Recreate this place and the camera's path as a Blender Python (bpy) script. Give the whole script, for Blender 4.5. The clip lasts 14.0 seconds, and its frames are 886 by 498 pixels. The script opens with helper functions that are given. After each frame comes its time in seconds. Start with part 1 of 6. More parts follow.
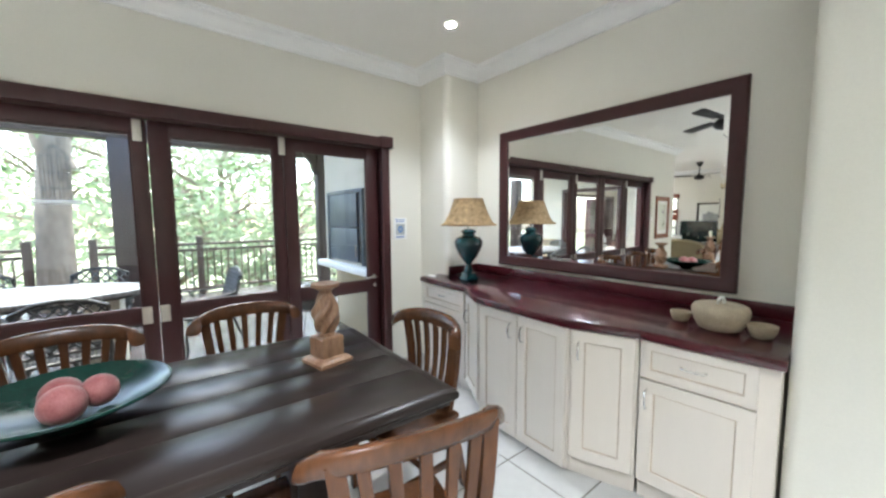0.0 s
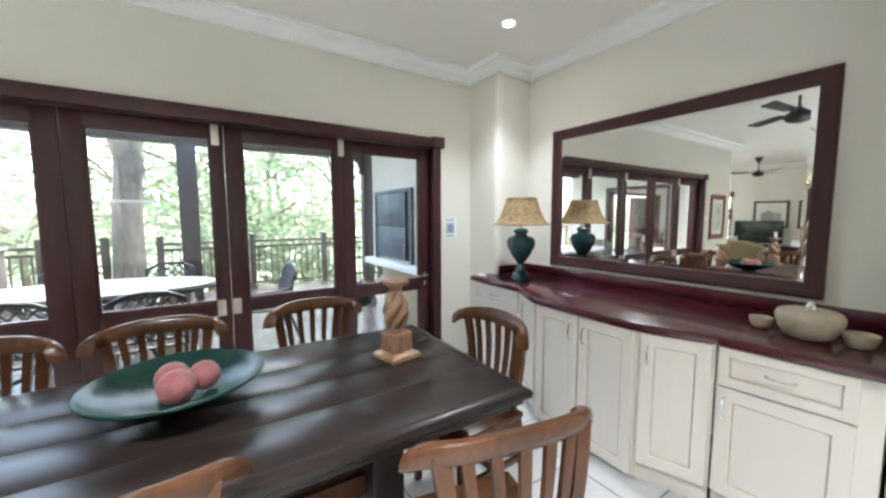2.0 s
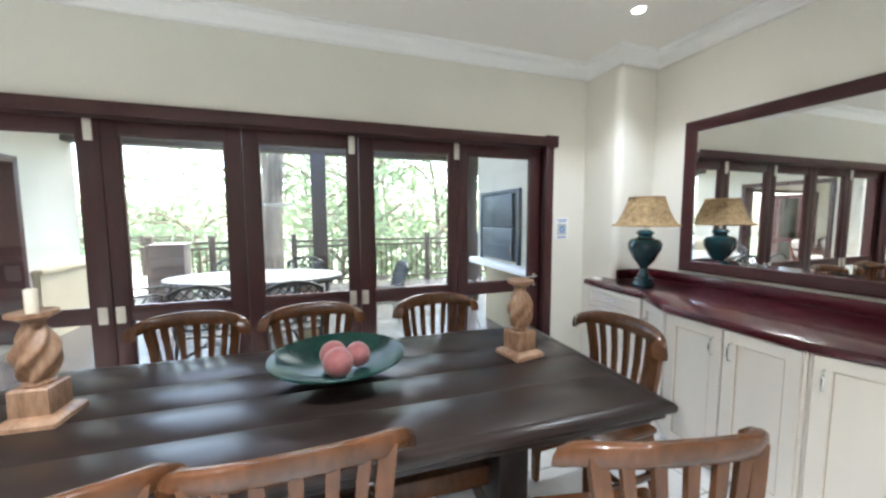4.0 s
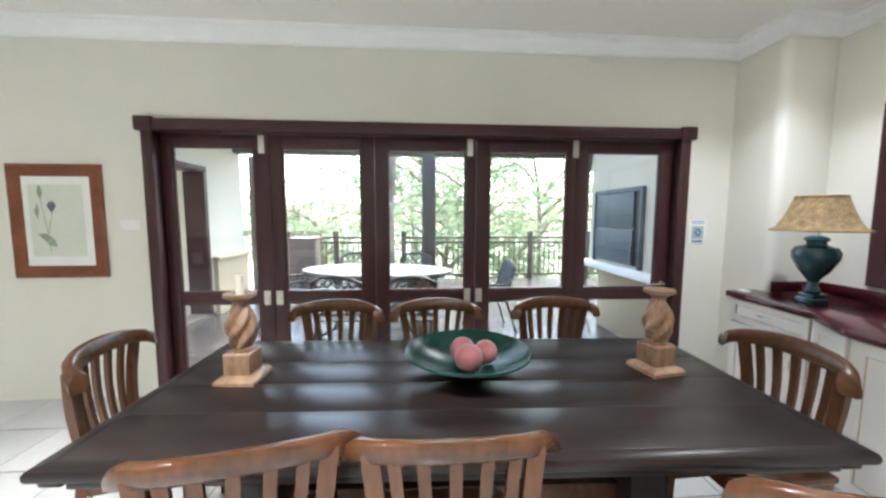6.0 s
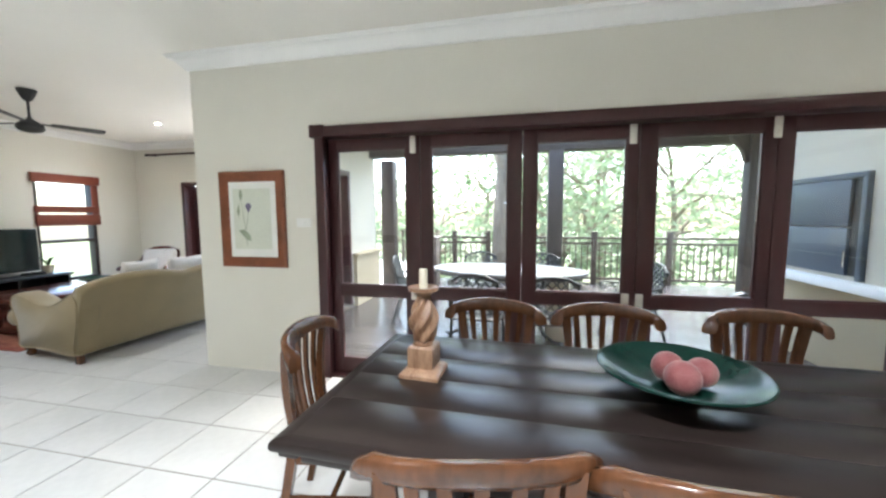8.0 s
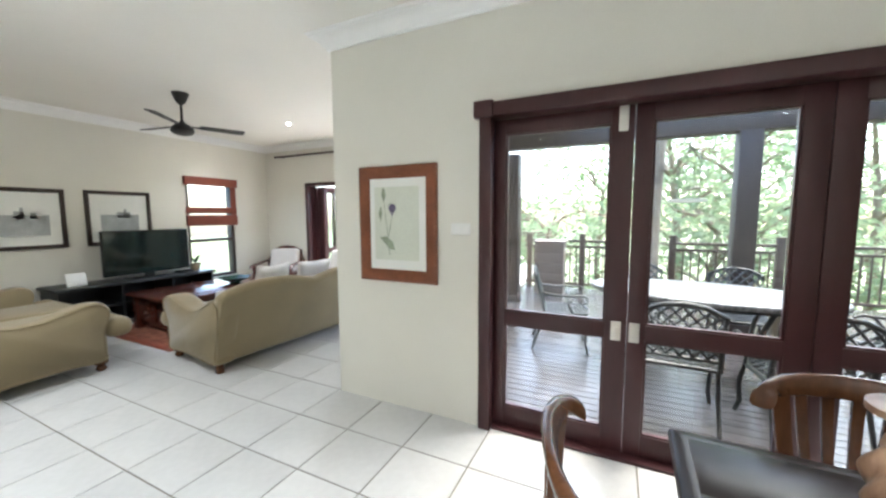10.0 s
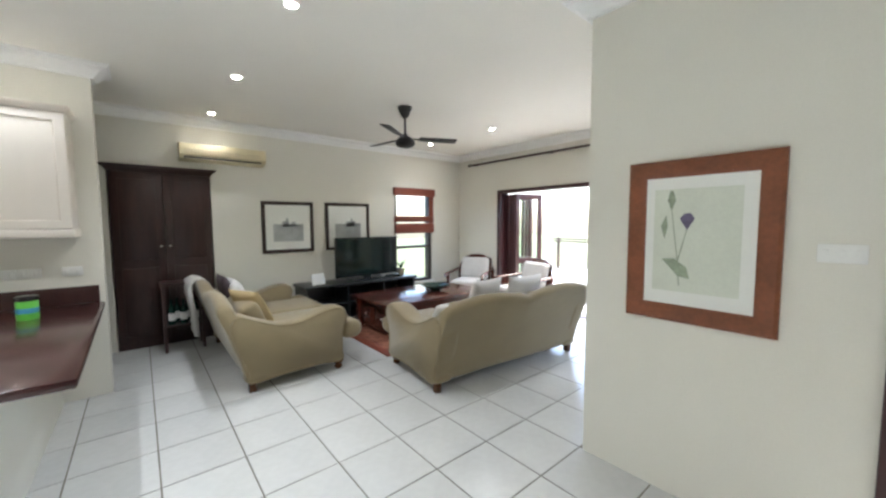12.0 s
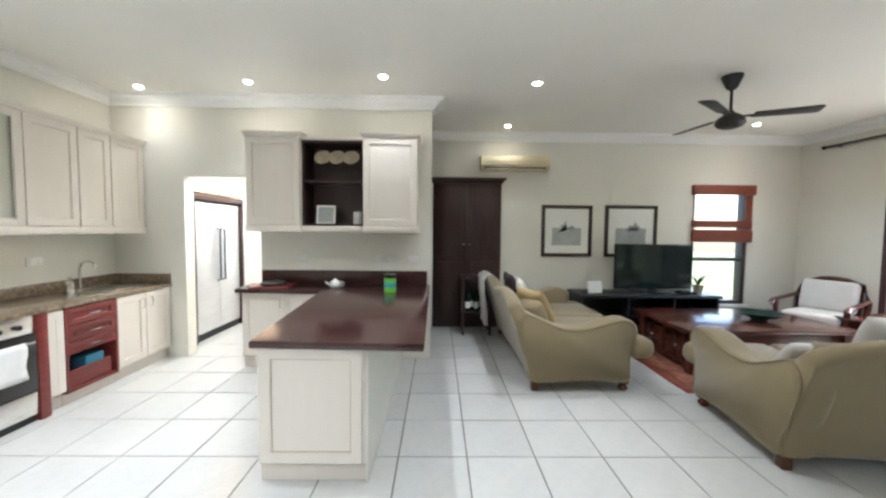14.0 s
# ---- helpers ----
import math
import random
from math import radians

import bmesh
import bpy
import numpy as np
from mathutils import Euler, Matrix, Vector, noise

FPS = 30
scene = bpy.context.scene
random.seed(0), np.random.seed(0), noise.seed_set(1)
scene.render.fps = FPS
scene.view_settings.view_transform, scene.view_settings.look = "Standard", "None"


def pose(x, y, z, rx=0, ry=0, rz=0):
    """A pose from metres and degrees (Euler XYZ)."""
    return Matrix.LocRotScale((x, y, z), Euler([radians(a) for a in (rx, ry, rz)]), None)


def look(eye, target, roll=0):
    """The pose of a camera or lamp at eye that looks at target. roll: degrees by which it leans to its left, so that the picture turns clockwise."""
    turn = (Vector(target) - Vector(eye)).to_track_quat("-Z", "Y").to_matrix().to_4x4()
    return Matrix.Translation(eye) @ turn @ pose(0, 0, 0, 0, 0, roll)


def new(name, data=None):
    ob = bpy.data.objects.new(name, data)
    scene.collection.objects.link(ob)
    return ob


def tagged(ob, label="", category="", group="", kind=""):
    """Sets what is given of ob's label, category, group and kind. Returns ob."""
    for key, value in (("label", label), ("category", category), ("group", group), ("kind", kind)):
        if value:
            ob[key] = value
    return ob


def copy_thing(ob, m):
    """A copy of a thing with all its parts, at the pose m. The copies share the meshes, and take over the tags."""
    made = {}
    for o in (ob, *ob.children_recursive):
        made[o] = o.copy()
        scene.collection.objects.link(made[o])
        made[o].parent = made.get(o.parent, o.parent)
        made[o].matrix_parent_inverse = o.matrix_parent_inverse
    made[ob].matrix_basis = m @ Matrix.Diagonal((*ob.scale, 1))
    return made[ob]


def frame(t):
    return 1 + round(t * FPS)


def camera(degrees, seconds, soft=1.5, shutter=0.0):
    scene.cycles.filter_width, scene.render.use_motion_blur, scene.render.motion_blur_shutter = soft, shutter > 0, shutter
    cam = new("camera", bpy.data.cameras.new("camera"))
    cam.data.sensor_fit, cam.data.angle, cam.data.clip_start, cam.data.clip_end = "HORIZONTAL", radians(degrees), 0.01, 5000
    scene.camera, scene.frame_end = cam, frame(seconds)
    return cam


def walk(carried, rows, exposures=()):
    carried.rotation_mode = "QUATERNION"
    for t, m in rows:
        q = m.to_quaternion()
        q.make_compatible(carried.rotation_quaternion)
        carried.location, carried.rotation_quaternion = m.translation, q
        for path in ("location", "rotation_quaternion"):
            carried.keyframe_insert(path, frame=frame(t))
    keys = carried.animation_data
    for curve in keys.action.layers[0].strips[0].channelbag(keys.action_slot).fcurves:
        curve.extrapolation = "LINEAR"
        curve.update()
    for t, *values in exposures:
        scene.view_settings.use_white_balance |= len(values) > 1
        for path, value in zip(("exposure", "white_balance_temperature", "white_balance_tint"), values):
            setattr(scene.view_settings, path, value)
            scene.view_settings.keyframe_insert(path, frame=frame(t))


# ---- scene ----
cam = camera(101.2, 14.0, soft=2.5)
PATH = [
    (0, (0.160, 0.045, 1.467), (1.408, 1.598, 1.292), -0.3),
    (0.5, (0.141, 0.057, 1.466), (1.371, 1.624, 1.291), -0.3),
    (1, (0.104, 0.089, 1.477), (1.313, 1.672, 1.293), -0.3),
    (1.5, (0.061, 0.112, 1.465), (1.225, 1.728, 1.288), -0.3),
    (2, (0.005, 0.131, 1.473), (1.110, 1.788, 1.292), -0.2),
    (2.5, (-0.040, 0.146, 1.468), (0.980, 1.858, 1.291), -0.1),
    (3, (-0.076, 0.139, 1.471), (0.825, 1.915, 1.295), -0.1),
    (3.5, (-0.110, 0.149, 1.467), (0.665, 1.985, 1.297), -0.1),
    (4, (-0.163, 0.165, 1.468), (0.490, 2.047, 1.295), -0.2),
    (6.5, (-0.372, 0.161, 1.496), (-0.355, 2.152, 1.311), 0.2),
    (7, (-0.452, 0.154, 1.485), (-0.555, 2.143, 1.308), 0.2),
    (7.5, (-0.57, 0.156, 1.471), (-0.812, 2.134, 1.302), 0.2),
    (8, (-0.68, 0.272, 1.458), (-1.096, 2.22, 1.278), -0.3),
    (10.5, (-1.868, 0.928, 1.522), (-2.829, 2.673, 1.34), -0.1),
    (11, (-2.127, 0.951, 1.536), (-3.218, 2.618, 1.361), -0.1),
    (11.5, (-2.33, 0.95, 1.543), (-3.616, 2.474, 1.384), -0.1),
    (12, (-2.474, 0.961, 1.548), (-4.006, 2.237, 1.399), -0.3),
    (12.5, (-2.584, 0.896, 1.533), (-4.325, 1.872, 1.402), -0.1),
    (13, (-2.637, 0.854, 1.528), (-4.532, 1.482, 1.404), 0.2),
    (13.5, (-2.762, 0.804, 1.478), (-4.734, 1.118, 1.373), 0.4),
    (14, (-2.794, 0.781, 1.477), (-4.791, 0.808, 1.371), 0.6),
]
walk(cam, [(t, look(eye, target, roll)) for t, eye, target, roll in PATH], [(0.0, 3.57), (4.0, 3.62), (6.5, 3.5), (10.5, 3.44), (12.0, 3.28), (14.0, 3.26)])

# ---- world, sun, exposure ----
world = bpy.data.worlds.new("sky")
scene.world = world
world.use_nodes = True
wn = world.node_tree
sky = wn.nodes.new("ShaderNodeTexSky")
sky.sky_type, sky.sun_disc = "NISHITA", False
SUN_UP, SUN_ROT = 62, 20
sky.sun_elevation, sky.sun_rotation = radians(SUN_UP), radians(SUN_ROT)
sky.air_density, sky.dust_density, sky.ozone_density = 1.0, 2.5, 2.0
wn.links.new(sky.outputs[0], wn.nodes["Background"].inputs[0])
wn.nodes["Background"].inputs[1].default_value = 0.15

sun = new("sun", bpy.data.lights.new("sun", "SUN"))
sun.data.energy, sun.data.angle, sun.data.color = 1.4, radians(60), (1.0, 0.97, 0.92)
az, el = radians(SUN_ROT), radians(SUN_UP)
sun.matrix_world = look((0, 0, 0), (-math.sin(az) * math.cos(el), -math.cos(az) * math.cos(el), -math.sin(el)))

CEIL = 2.91
# place and strength; those close to a wall are dimmer
# entries two to six are unseen fill lamps, added to brighten the dining room
DOWNLIGHTS = [(2.01, 2.24, 1.6), (-0.5, 0.35, 4.4), (-2.3, 0.2, 3.4), (0.5, -1.1, 2.2), (-0.6, -1.3, 5.2), (-2.9, -1.3, 3.4),
              (-6.64, -2.3, 0.12), (-6.47, -1.1, 0.3), (-6.3, 0.25, 0.4), (-4.95, 0.25, 1.2), (-4.9, -1.2, 2.2), (-6.4, 1.73, 1.2), (-7.85, 1.72, 0.2), (-4.9, 1.76, 1.2),
              (-7.62, 4.97, 0.6), (-6.2, 5.02, 1.0), (-4.65, 5.04, 1.0)]
LAMP_W = 9.0
for lx, ly, power in DOWNLIGHTS:
    d = bpy.data.lights.new("downlight_or_fill_lamp", "SPOT")
    d.energy = LAMP_W * power
    d.spot_size, d.spot_blend, d.shadow_soft_size, d.color = radians(116), 1.0, 0.05, (0.82, 0.895, 1.0)
    new("downlight_or_fill_lamp", d).location = (lx, ly, CEIL - 0.035)
# added fill without a fitting, stands in for window light in the pantry
pantry = bpy.data.lights.new("pantry_fill", "POINT")
pantry.energy, pantry.shadow_soft_size, pantry.color = 13, 0.1, (0.95, 0.97, 1.0)
new("pantry_fill", pantry).location = (-7.7, -1.5, 2.6)


# ---- materials ----
def material(name, color, rough=0.5, metal=0.0, vary=0.12, scale=6.0, bump=0.0, fine=60.0, stretch=(1, 1, 1), spec=0.5, rand=0.0,
             coat=0.0, sheen=0.0, second=None, second_at=0.55, trans=0.0, wear=0.25):
    """Principled paint with noise at two scales: colour drift, fine grain, relief and gloss drift."""
    m = bpy.data.materials.new(name)
    m.use_nodes = True
    nt = m.node_tree
    N, K = nt.nodes, nt.links
    b = N["Principled BSDF"]
    tc = N.new("ShaderNodeTexCoord")
    mp = N.new("ShaderNodeMapping")
    mp.inputs["Scale"].default_value = stretch
    K.new(tc.outputs["Object"], mp.inputs[0])
    big, small = N.new("ShaderNodeTexNoise"), N.new("ShaderNodeTexNoise")
    big.inputs["Scale"].default_value, big.inputs["Detail"].default_value = scale, 4
    small.inputs["Scale"].default_value, small.inputs["Detail"].default_value = fine, 5
    for n in (big, small):
        K.new(mp.outputs[0], n.inputs["Vector"])
    mix = N.new("ShaderNodeMath")
    mix.operation = "MULTIPLY_ADD"
    mix.inputs[1].default_value = 0.6
    K.new(big.outputs["Fac"], mix.inputs[0])
    half = N.new("ShaderNodeMath")
    half.operation = "MULTIPLY"
    half.inputs[1].default_value = 0.4
    K.new(small.outputs["Fac"], half.inputs[0])
    K.new(half.outputs[0], mix.inputs[2])
    ramp = N.new("ShaderNodeValToRGB")
    lo = [max(0, c * (1 - vary)) for c in color]
    hi = [min(1, c * (1 + vary)) for c in color] if second is None else second
    ramp.color_ramp.elements[0].position, ramp.color_ramp.elements[1].position = 0.35, second_at + 0.1
    ramp.color_ramp.elements[0].color, ramp.color_ramp.elements[1].color = (*lo, 1), (*hi, 1)
    K.new(mix.outputs[0], ramp.inputs[0])
    out = ramp.outputs[0]
    if rand:
        oi = N.new("ShaderNodeObjectInfo")
        hsv = N.new("ShaderNodeHueSaturation")
        mr = N.new("ShaderNodeMapRange")
        mr.inputs[3].default_value, mr.inputs[4].default_value = 1 - rand, 1 + rand
        K.new(oi.outputs["Random"], mr.inputs[0])
        K.new(mr.outputs[0], hsv.inputs["Value"])
        K.new(out, hsv.inputs["Color"])
        out = hsv.outputs[0]
    K.new(out, b.inputs["Base Color"])
    b.inputs["Metallic"].default_value = metal
    b.inputs["Specular IOR Level"].default_value = spec
    b.inputs["Coat Weight"].default_value = coat
    b.inputs["Coat Roughness"].default_value = 0.12
    b.inputs["Sheen Weight"].default_value = sheen
    rr = N.new("ShaderNodeMapRange")
    rr.inputs[3].default_value, rr.inputs[4].default_value = max(0.02, rough * (1 - wear)), min(1, rough * (1 + wear))
    K.new(mix.outputs[0], rr.inputs[0])
    K.new(rr.outputs[0], b.inputs["Roughness"])
    if bump:
        bp = N.new("ShaderNodeBump")
        bp.inputs["Strength"].default_value, bp.inputs["Distance"].default_value = bump, 0.004
        K.new(small.outputs["Fac"], bp.inputs["Height"])
        K.new(bp.outputs[0], b.inputs["Normal"])
    if trans:
        tr = N.new("ShaderNodeBsdfTranslucent")
        ms = N.new("ShaderNodeMixShader")
        ms.inputs[0].default_value = trans
        K.new(out, tr.inputs[0])
        K.new(b.outputs[0], ms.inputs[1])
        K.new(tr.outputs[0], ms.inputs[2])
        K.new(ms.outputs[0], N["Material Output"].inputs[0])
    return m


def emitter(name, color, strength):
    m = bpy.data.materials.new(name)
    m.use_nodes = True
    b = m.node_tree.nodes["Principled BSDF"]
    b.inputs["Base Color"].default_value = (*color, 1)
    b.inputs["Emission Color"].default_value, b.inputs["Emission Strength"].default_value = (*color, 1), strength
    return m


def pane_glass(name, tint=(0.97, 0.99, 0.98)):
    m = bpy.data.materials.new(name)
    m.use_nodes = True
    N, K = m.node_tree.nodes, m.node_tree.links
    N.remove(N["Principled BSDF"])
    clear, gloss, lw, ms = (N.new("ShaderNode" + n) for n in ("BsdfTransparent", "BsdfGlossy", "LayerWeight", "MixShader"))
    clear.inputs[0].default_value = (*tint, 1)
    gloss.inputs["Roughness"].default_value = 0.01
    lw.inputs[0].default_value = 0.5
    power, lift = N.new("ShaderNodeMath"), N.new("ShaderNodeMath")
    power.operation, lift.operation = "POWER", "MULTIPLY_ADD"
    power.inputs[1].default_value, lift.inputs[1].default_value, lift.inputs[2].default_value = 5.0, 0.96, 0.035
    K.new(lw.outputs["Facing"], power.inputs[0]), K.new(power.outputs[0], lift.inputs[0])
    K.new(lift.outputs[0], ms.inputs[0]), K.new(clear.outputs[0], ms.inputs[1]), K.new(gloss.outputs[0], ms.inputs[2])
    K.new(ms.outputs[0], N["Material Output"].inputs[0])
    return m


WALL = material("wall_paint", (0.73, 0.71, 0.635), 0.75, vary=0.03, scale=1.3, bump=0.08, fine=90)
# the dado's own tan; on the braai base it paints the shade below the ledge
DADO_AND_SHADE = material("tan_plaster_and_shade", (0.46, 0.38, 0.25), 0.85, vary=0.08, scale=1.5, bump=0.3, fine=70)
OUTWALL = material("outer_plaster", (0.62, 0.575, 0.47), 0.85, vary=0.05, scale=1.5, bump=0.3, fine=70)
CEILING = material("ceiling_paint", (0.80, 0.78, 0.72), 0.8, vary=0.03, scale=0.8, bump=0.05, fine=80)
CORNICE = material("cornice_white", (0.86, 0.86, 0.84), 0.6, vary=0.02)
TILE = material("cream_floor_tile", (0.54, 0.54, 0.52), 0.2, vary=0.05, scale=2.2, fine=18, rand=0.035, spec=0.5)
GROUT = material("grout", (0.15, 0.13, 0.10), 0.9, vary=0.2, bump=0.3)
MAHOG = material("mahogany_frame", (0.052, 0.017, 0.018), 0.36, vary=0.14, scale=2, fine=14, stretch=(2.5, 2.5, 0.8), coat=0.08, spec=0.4)
TABLEWOOD = material("black_brown_tabletop", (0.021, 0.0145, 0.0125), 0.29, vary=0.3, scale=2, fine=30, stretch=(0.5, 7, 2), spec=0.26, wear=0.06)
CHAIRWOOD = material("teak_chair_wood", (0.088, 0.034, 0.014), 0.25, vary=0.35, scale=2.5, fine=14, stretch=(3, 3, 1.0), coat=0.08, spec=0.35)
CREAM = material("cream_cabinet_paint", (0.71, 0.65, 0.58), 0.45, vary=0.014, scale=3, fine=30, stretch=(6, 6, 0.7))
GLAZE = material("antique_brown_glaze", (0.44, 0.33, 0.22), 0.6, vary=0.3, scale=12)
KGLAZE = material("pale_brown_glaze", (0.60, 0.52, 0.43), 0.6, vary=0.15, scale=12)
BURGUNDY = material("burgundy_counter", (0.062, 0.008, 0.013), 0.24, vary=0.3, scale=5, fine=50, coat=0.3)
KCOUNTER = material("dark_maroon_counter", (0.045, 0.018, 0.016), 0.2, vary=0.3, scale=6, fine=160, coat=0.1)
GRANITE = material("brown_granite", (0.20, 0.15, 0.10), 0.18, vary=0.6, scale=30, fine=220, coat=0.2)
REDWOOD = material("red_stained_wood", (0.17, 0.025, 0.022), 0.35, vary=0.3, scale=4, fine=40, stretch=(1, 6, 6))
CHROME = material("brushed_chrome", (0.75, 0.74, 0.72), 0.22, metal=1.0, vary=0.05)
STEEL = material("fridge_steel", (0.62, 0.62, 0.64), 0.32, metal=0.85, vary=0.06, scale=2, fine=80, stretch=(1, 1, 12))
WHITE = material("white_plastic", (0.82, 0.82, 0.79), 0.4, vary=0.03)
LATCH = material("satin_nickel", (0.66, 0.64, 0.58), 0.35, metal=0.6, vary=0.08)
BLACK = material("black_gloss", (0.012, 0.012, 0.013), 0.12, vary=0.2)
BLACKMAT = material("black_matt", (0.02, 0.02, 0.021), 0.5, vary=0.2)
IRON = material("cast_iron_paint", (0.022, 0.026, 0.026), 0.38, vary=0.3, scale=20, bump=0.2)
STONE = material("beige_stoneware", (0.42, 0.35, 0.25), 0.6, vary=0.18, scale=9, bump=0.3, fine=80)
GREEN = material("dark_green_glaze", (0.004, 0.026, 0.019), 0.2, vary=0.4, scale=6, coat=0.0, spec=0.28)
REDBALL = material("frosted_red_ball", (0.26, 0.035, 0.036), 0.6, vary=0.3, scale=14, fine=220, bump=0.5, sheen=0.25, second=(0.42, 0.17, 0.16), second_at=0.62)
CANDLEWOOD = material("carved_brown_wood", (0.25, 0.115, 0.055), 0.36, vary=0.35, scale=8, fine=60, stretch=(1, 1, 0.35), bump=0.25, second=(0.44, 0.27, 0.17))
TEAL = material("teal_glaze", (0.006, 0.055, 0.07), 0.14, vary=0.3, coat=0.5)
WEAVE = material("woven_shade", (0.42, 0.28, 0.14), 0.8, vary=0.4, scale=30, fine=120, bump=0.8, trans=0.35, second=(0.60, 0.42, 0.22))
SOFA = material("olive_tan_upholstery", (0.226, 0.174, 0.093), 0.85, vary=0.10, scale=3, fine=240, bump=0.35, sheen=0.25)
CUSHION = material("white_linen", (0.62, 0.60, 0.57), 0.85, vary=0.08, scale=5, fine=180, bump=0.3)
TANCUSH = material("tan_linen", (0.40, 0.30, 0.15), 0.85, vary=0.1, scale=5, fine=180, bump=0.3)
TVWOOD = material("black_stained_wood", (0.012, 0.015, 0.016), 0.4, vary=0.3, scale=3, fine=40, stretch=(5, 5, 0.8))
DARKWOOD = material("dark_stained_wood", (0.032, 0.012, 0.010), 0.35, vary=0.4, scale=3, fine=40, stretch=(5, 5, 0.8))
COFFEE = material("red_brown_wood", (0.075, 0.021, 0.014), 0.22, vary=0.35, scale=3, fine=40, stretch=(5, 0.8, 5), coat=0.3)
PICWOOD = material("picture_frame_brown", (0.20, 0.062, 0.026), 0.35, vary=0.25, scale=5, fine=50)
PICDARK = material("picture_frame_dark", (0.030, 0.016, 0.011), 0.4, vary=0.25)
MAT = material("picture_mount", (0.80, 0.81, 0.77), 0.8, vary=0.02)
PRINT = material("print_paper", (0.66, 0.69, 0.60), 0.8, vary=0.06, scale=3)
INK = material("print_dark_grey", (0.13, 0.13, 0.14), 0.8, vary=0.3, scale=20)
INKMID = material("print_mid_grey", (0.40, 0.42, 0.42), 0.8, vary=0.15, scale=8)
INKGREEN = material("print_green", (0.30, 0.35, 0.25), 0.8, vary=0.25, scale=20)
INKBLUE = material("print_plum", (0.15, 0.13, 0.20), 0.8, vary=0.25, scale=20)
SIGNBLUE = material("sign_blue", (0.10, 0.22, 0.48), 0.6, vary=0.1)
RUG = material("red_rug", (0.22, 0.05, 0.035), 0.95, vary=0.45, scale=12, fine=120, bump=0.4, second=(0.36, 0.15, 0.09))
BLIND = material("red_bamboo_blind", (0.20, 0.045, 0.025), 0.55, vary=0.3, scale=20, stretch=(1, 1, 8), fine=60)
DECK = material("wet_deck_board", (0.078, 0.068, 0.066), 0.2, vary=0.35, scale=3, fine=40, stretch=(0.6, 8, 8), rand=0.22, bump=0.15)
POST = material("dark_brown_timber", (0.040, 0.026, 0.022), 0.55, vary=0.3, scale=3, fine=40, stretch=(6, 6, 0.8))
RAILWOOD = material("weathered_rail_timber", (0.085, 0.055, 0.040), 0.6, vary=0.3, scale=4, fine=40)
BARK = material("pale_tree_bark", (0.20, 0.15, 0.105), 0.9, vary=0.4, scale=3, fine=18, stretch=(1, 1, 0.4), bump=1.0, second=(0.33, 0.26, 0.19))
LEAF = material("leaf_green", (0.13, 0.22, 0.09), 0.5, vary=0.4, scale=0.8, fine=3, second=(0.28, 0.38, 0.20), trans=0.55)
LEAFB = material("leaf_green_pale", (0.20, 0.29, 0.15), 0.5, vary=0.4, scale=0.8, fine=3, second=(0.38, 0.47, 0.29), trans=0.55)
SOIL = material("leaf_litter_ground", (0.14, 0.13, 0.07), 0.95, vary=0.5, scale=0.6, fine=6, bump=0.5, second=(0.16, 0.2, 0.08))
STONETOP = material("pale_mosaic_tabletop", (0.13, 0.13, 0.13), 0.38, vary=0.45, scale=22, fine=70, second=(0.36, 0.36, 0.355), spec=0.35)
SHUTTER = material("charcoal_hatch", (0.085, 0.105, 0.13), 0.4, vary=0.15, scale=4)
BALCONY = material("pale_balcony_tile", (0.70, 0.68, 0.62), 0.35, vary=0.06, scale=2, rand=0.04)
ACPLASTIC = material("aged_cream_plastic", (0.66, 0.58, 0.38), 0.4, vary=0.04)
# black screen; the teal of its window reflection is put into the base colour
SCREEN = material("tv_screen_reflection_tint", (0.006, 0.017, 0.017), 0.08, vary=0.1)
PLANT = material("pot_plant_green", (0.05, 0.12, 0.03), 0.5, vary=0.4, scale=9, trans=0.3)
PALEWOOD = material("pale_wood_panel", (0.62, 0.45, 0.30), 0.5, vary=0.15, scale=2, fine=30, stretch=(5, 5, 0.7))
TOWEL = material("white_towel", (0.80, 0.80, 0.79), 0.95, vary=0.04, fine=260, bump=0.6)
WAX = material("candle_wax", (0.78, 0.72, 0.58), 0.5, vary=0.04)
LIME = material("lime_green_tub", (0.12, 0.50, 0.06), 0.3, vary=0.1)
BLUEBOX = material("blue_plastic", (0.05, 0.28, 0.45), 0.4, vary=0.1)
CURTAIN = material("dark_curtain", (0.045, 0.03, 0.035), 0.85, vary=0.2, fine=200, bump=0.3)
CRATE = material("grey_brown_timber", (0.17, 0.13, 0.11), 0.6, vary=0.2, scale=3, fine=30, stretch=(1, 6, 6))
FEEDER = (-0.74, 6.82, 1.66)
GLASS = pane_glass("window_glass")
LENS = emitter("lamp_lens", (1.0, 0.96, 0.88), 30.0)
MIRROR = bpy.data.materials.new("mirror_silver")
MIRROR.use_nodes = True
_m = MIRROR.node_tree.nodes["Principled BSDF"]
_m.inputs["Base Color"].default_value, _m.inputs["Metallic"].default_value, _m.inputs["Roughness"].default_value = (0.9, 0.91, 0.9, 1), 1.0, 0.015


# ---- mesh helpers ----
def box(bm, lo, hi, bev=0.0, m=None, seg=2):
    """A box between two corners, its edges rounded by bev, turned by m."""
    t = bmesh.new()
    bmesh.ops.create_cube(t, size=1)
    for v in t.verts:
        v.co = Vector((lo[i] + (hi[i] - lo[i]) * (v.co[i] + 0.5) for i in range(3)))
    if bev:
        bmesh.ops.bevel(t, geom=t.edges[:], offset=bev, segments=seg, profile=0.5, affect="EDGES")
        soften(t, bev)
    if m is not None:
        t.transform(m)
    merge(bm, t)
    return bm


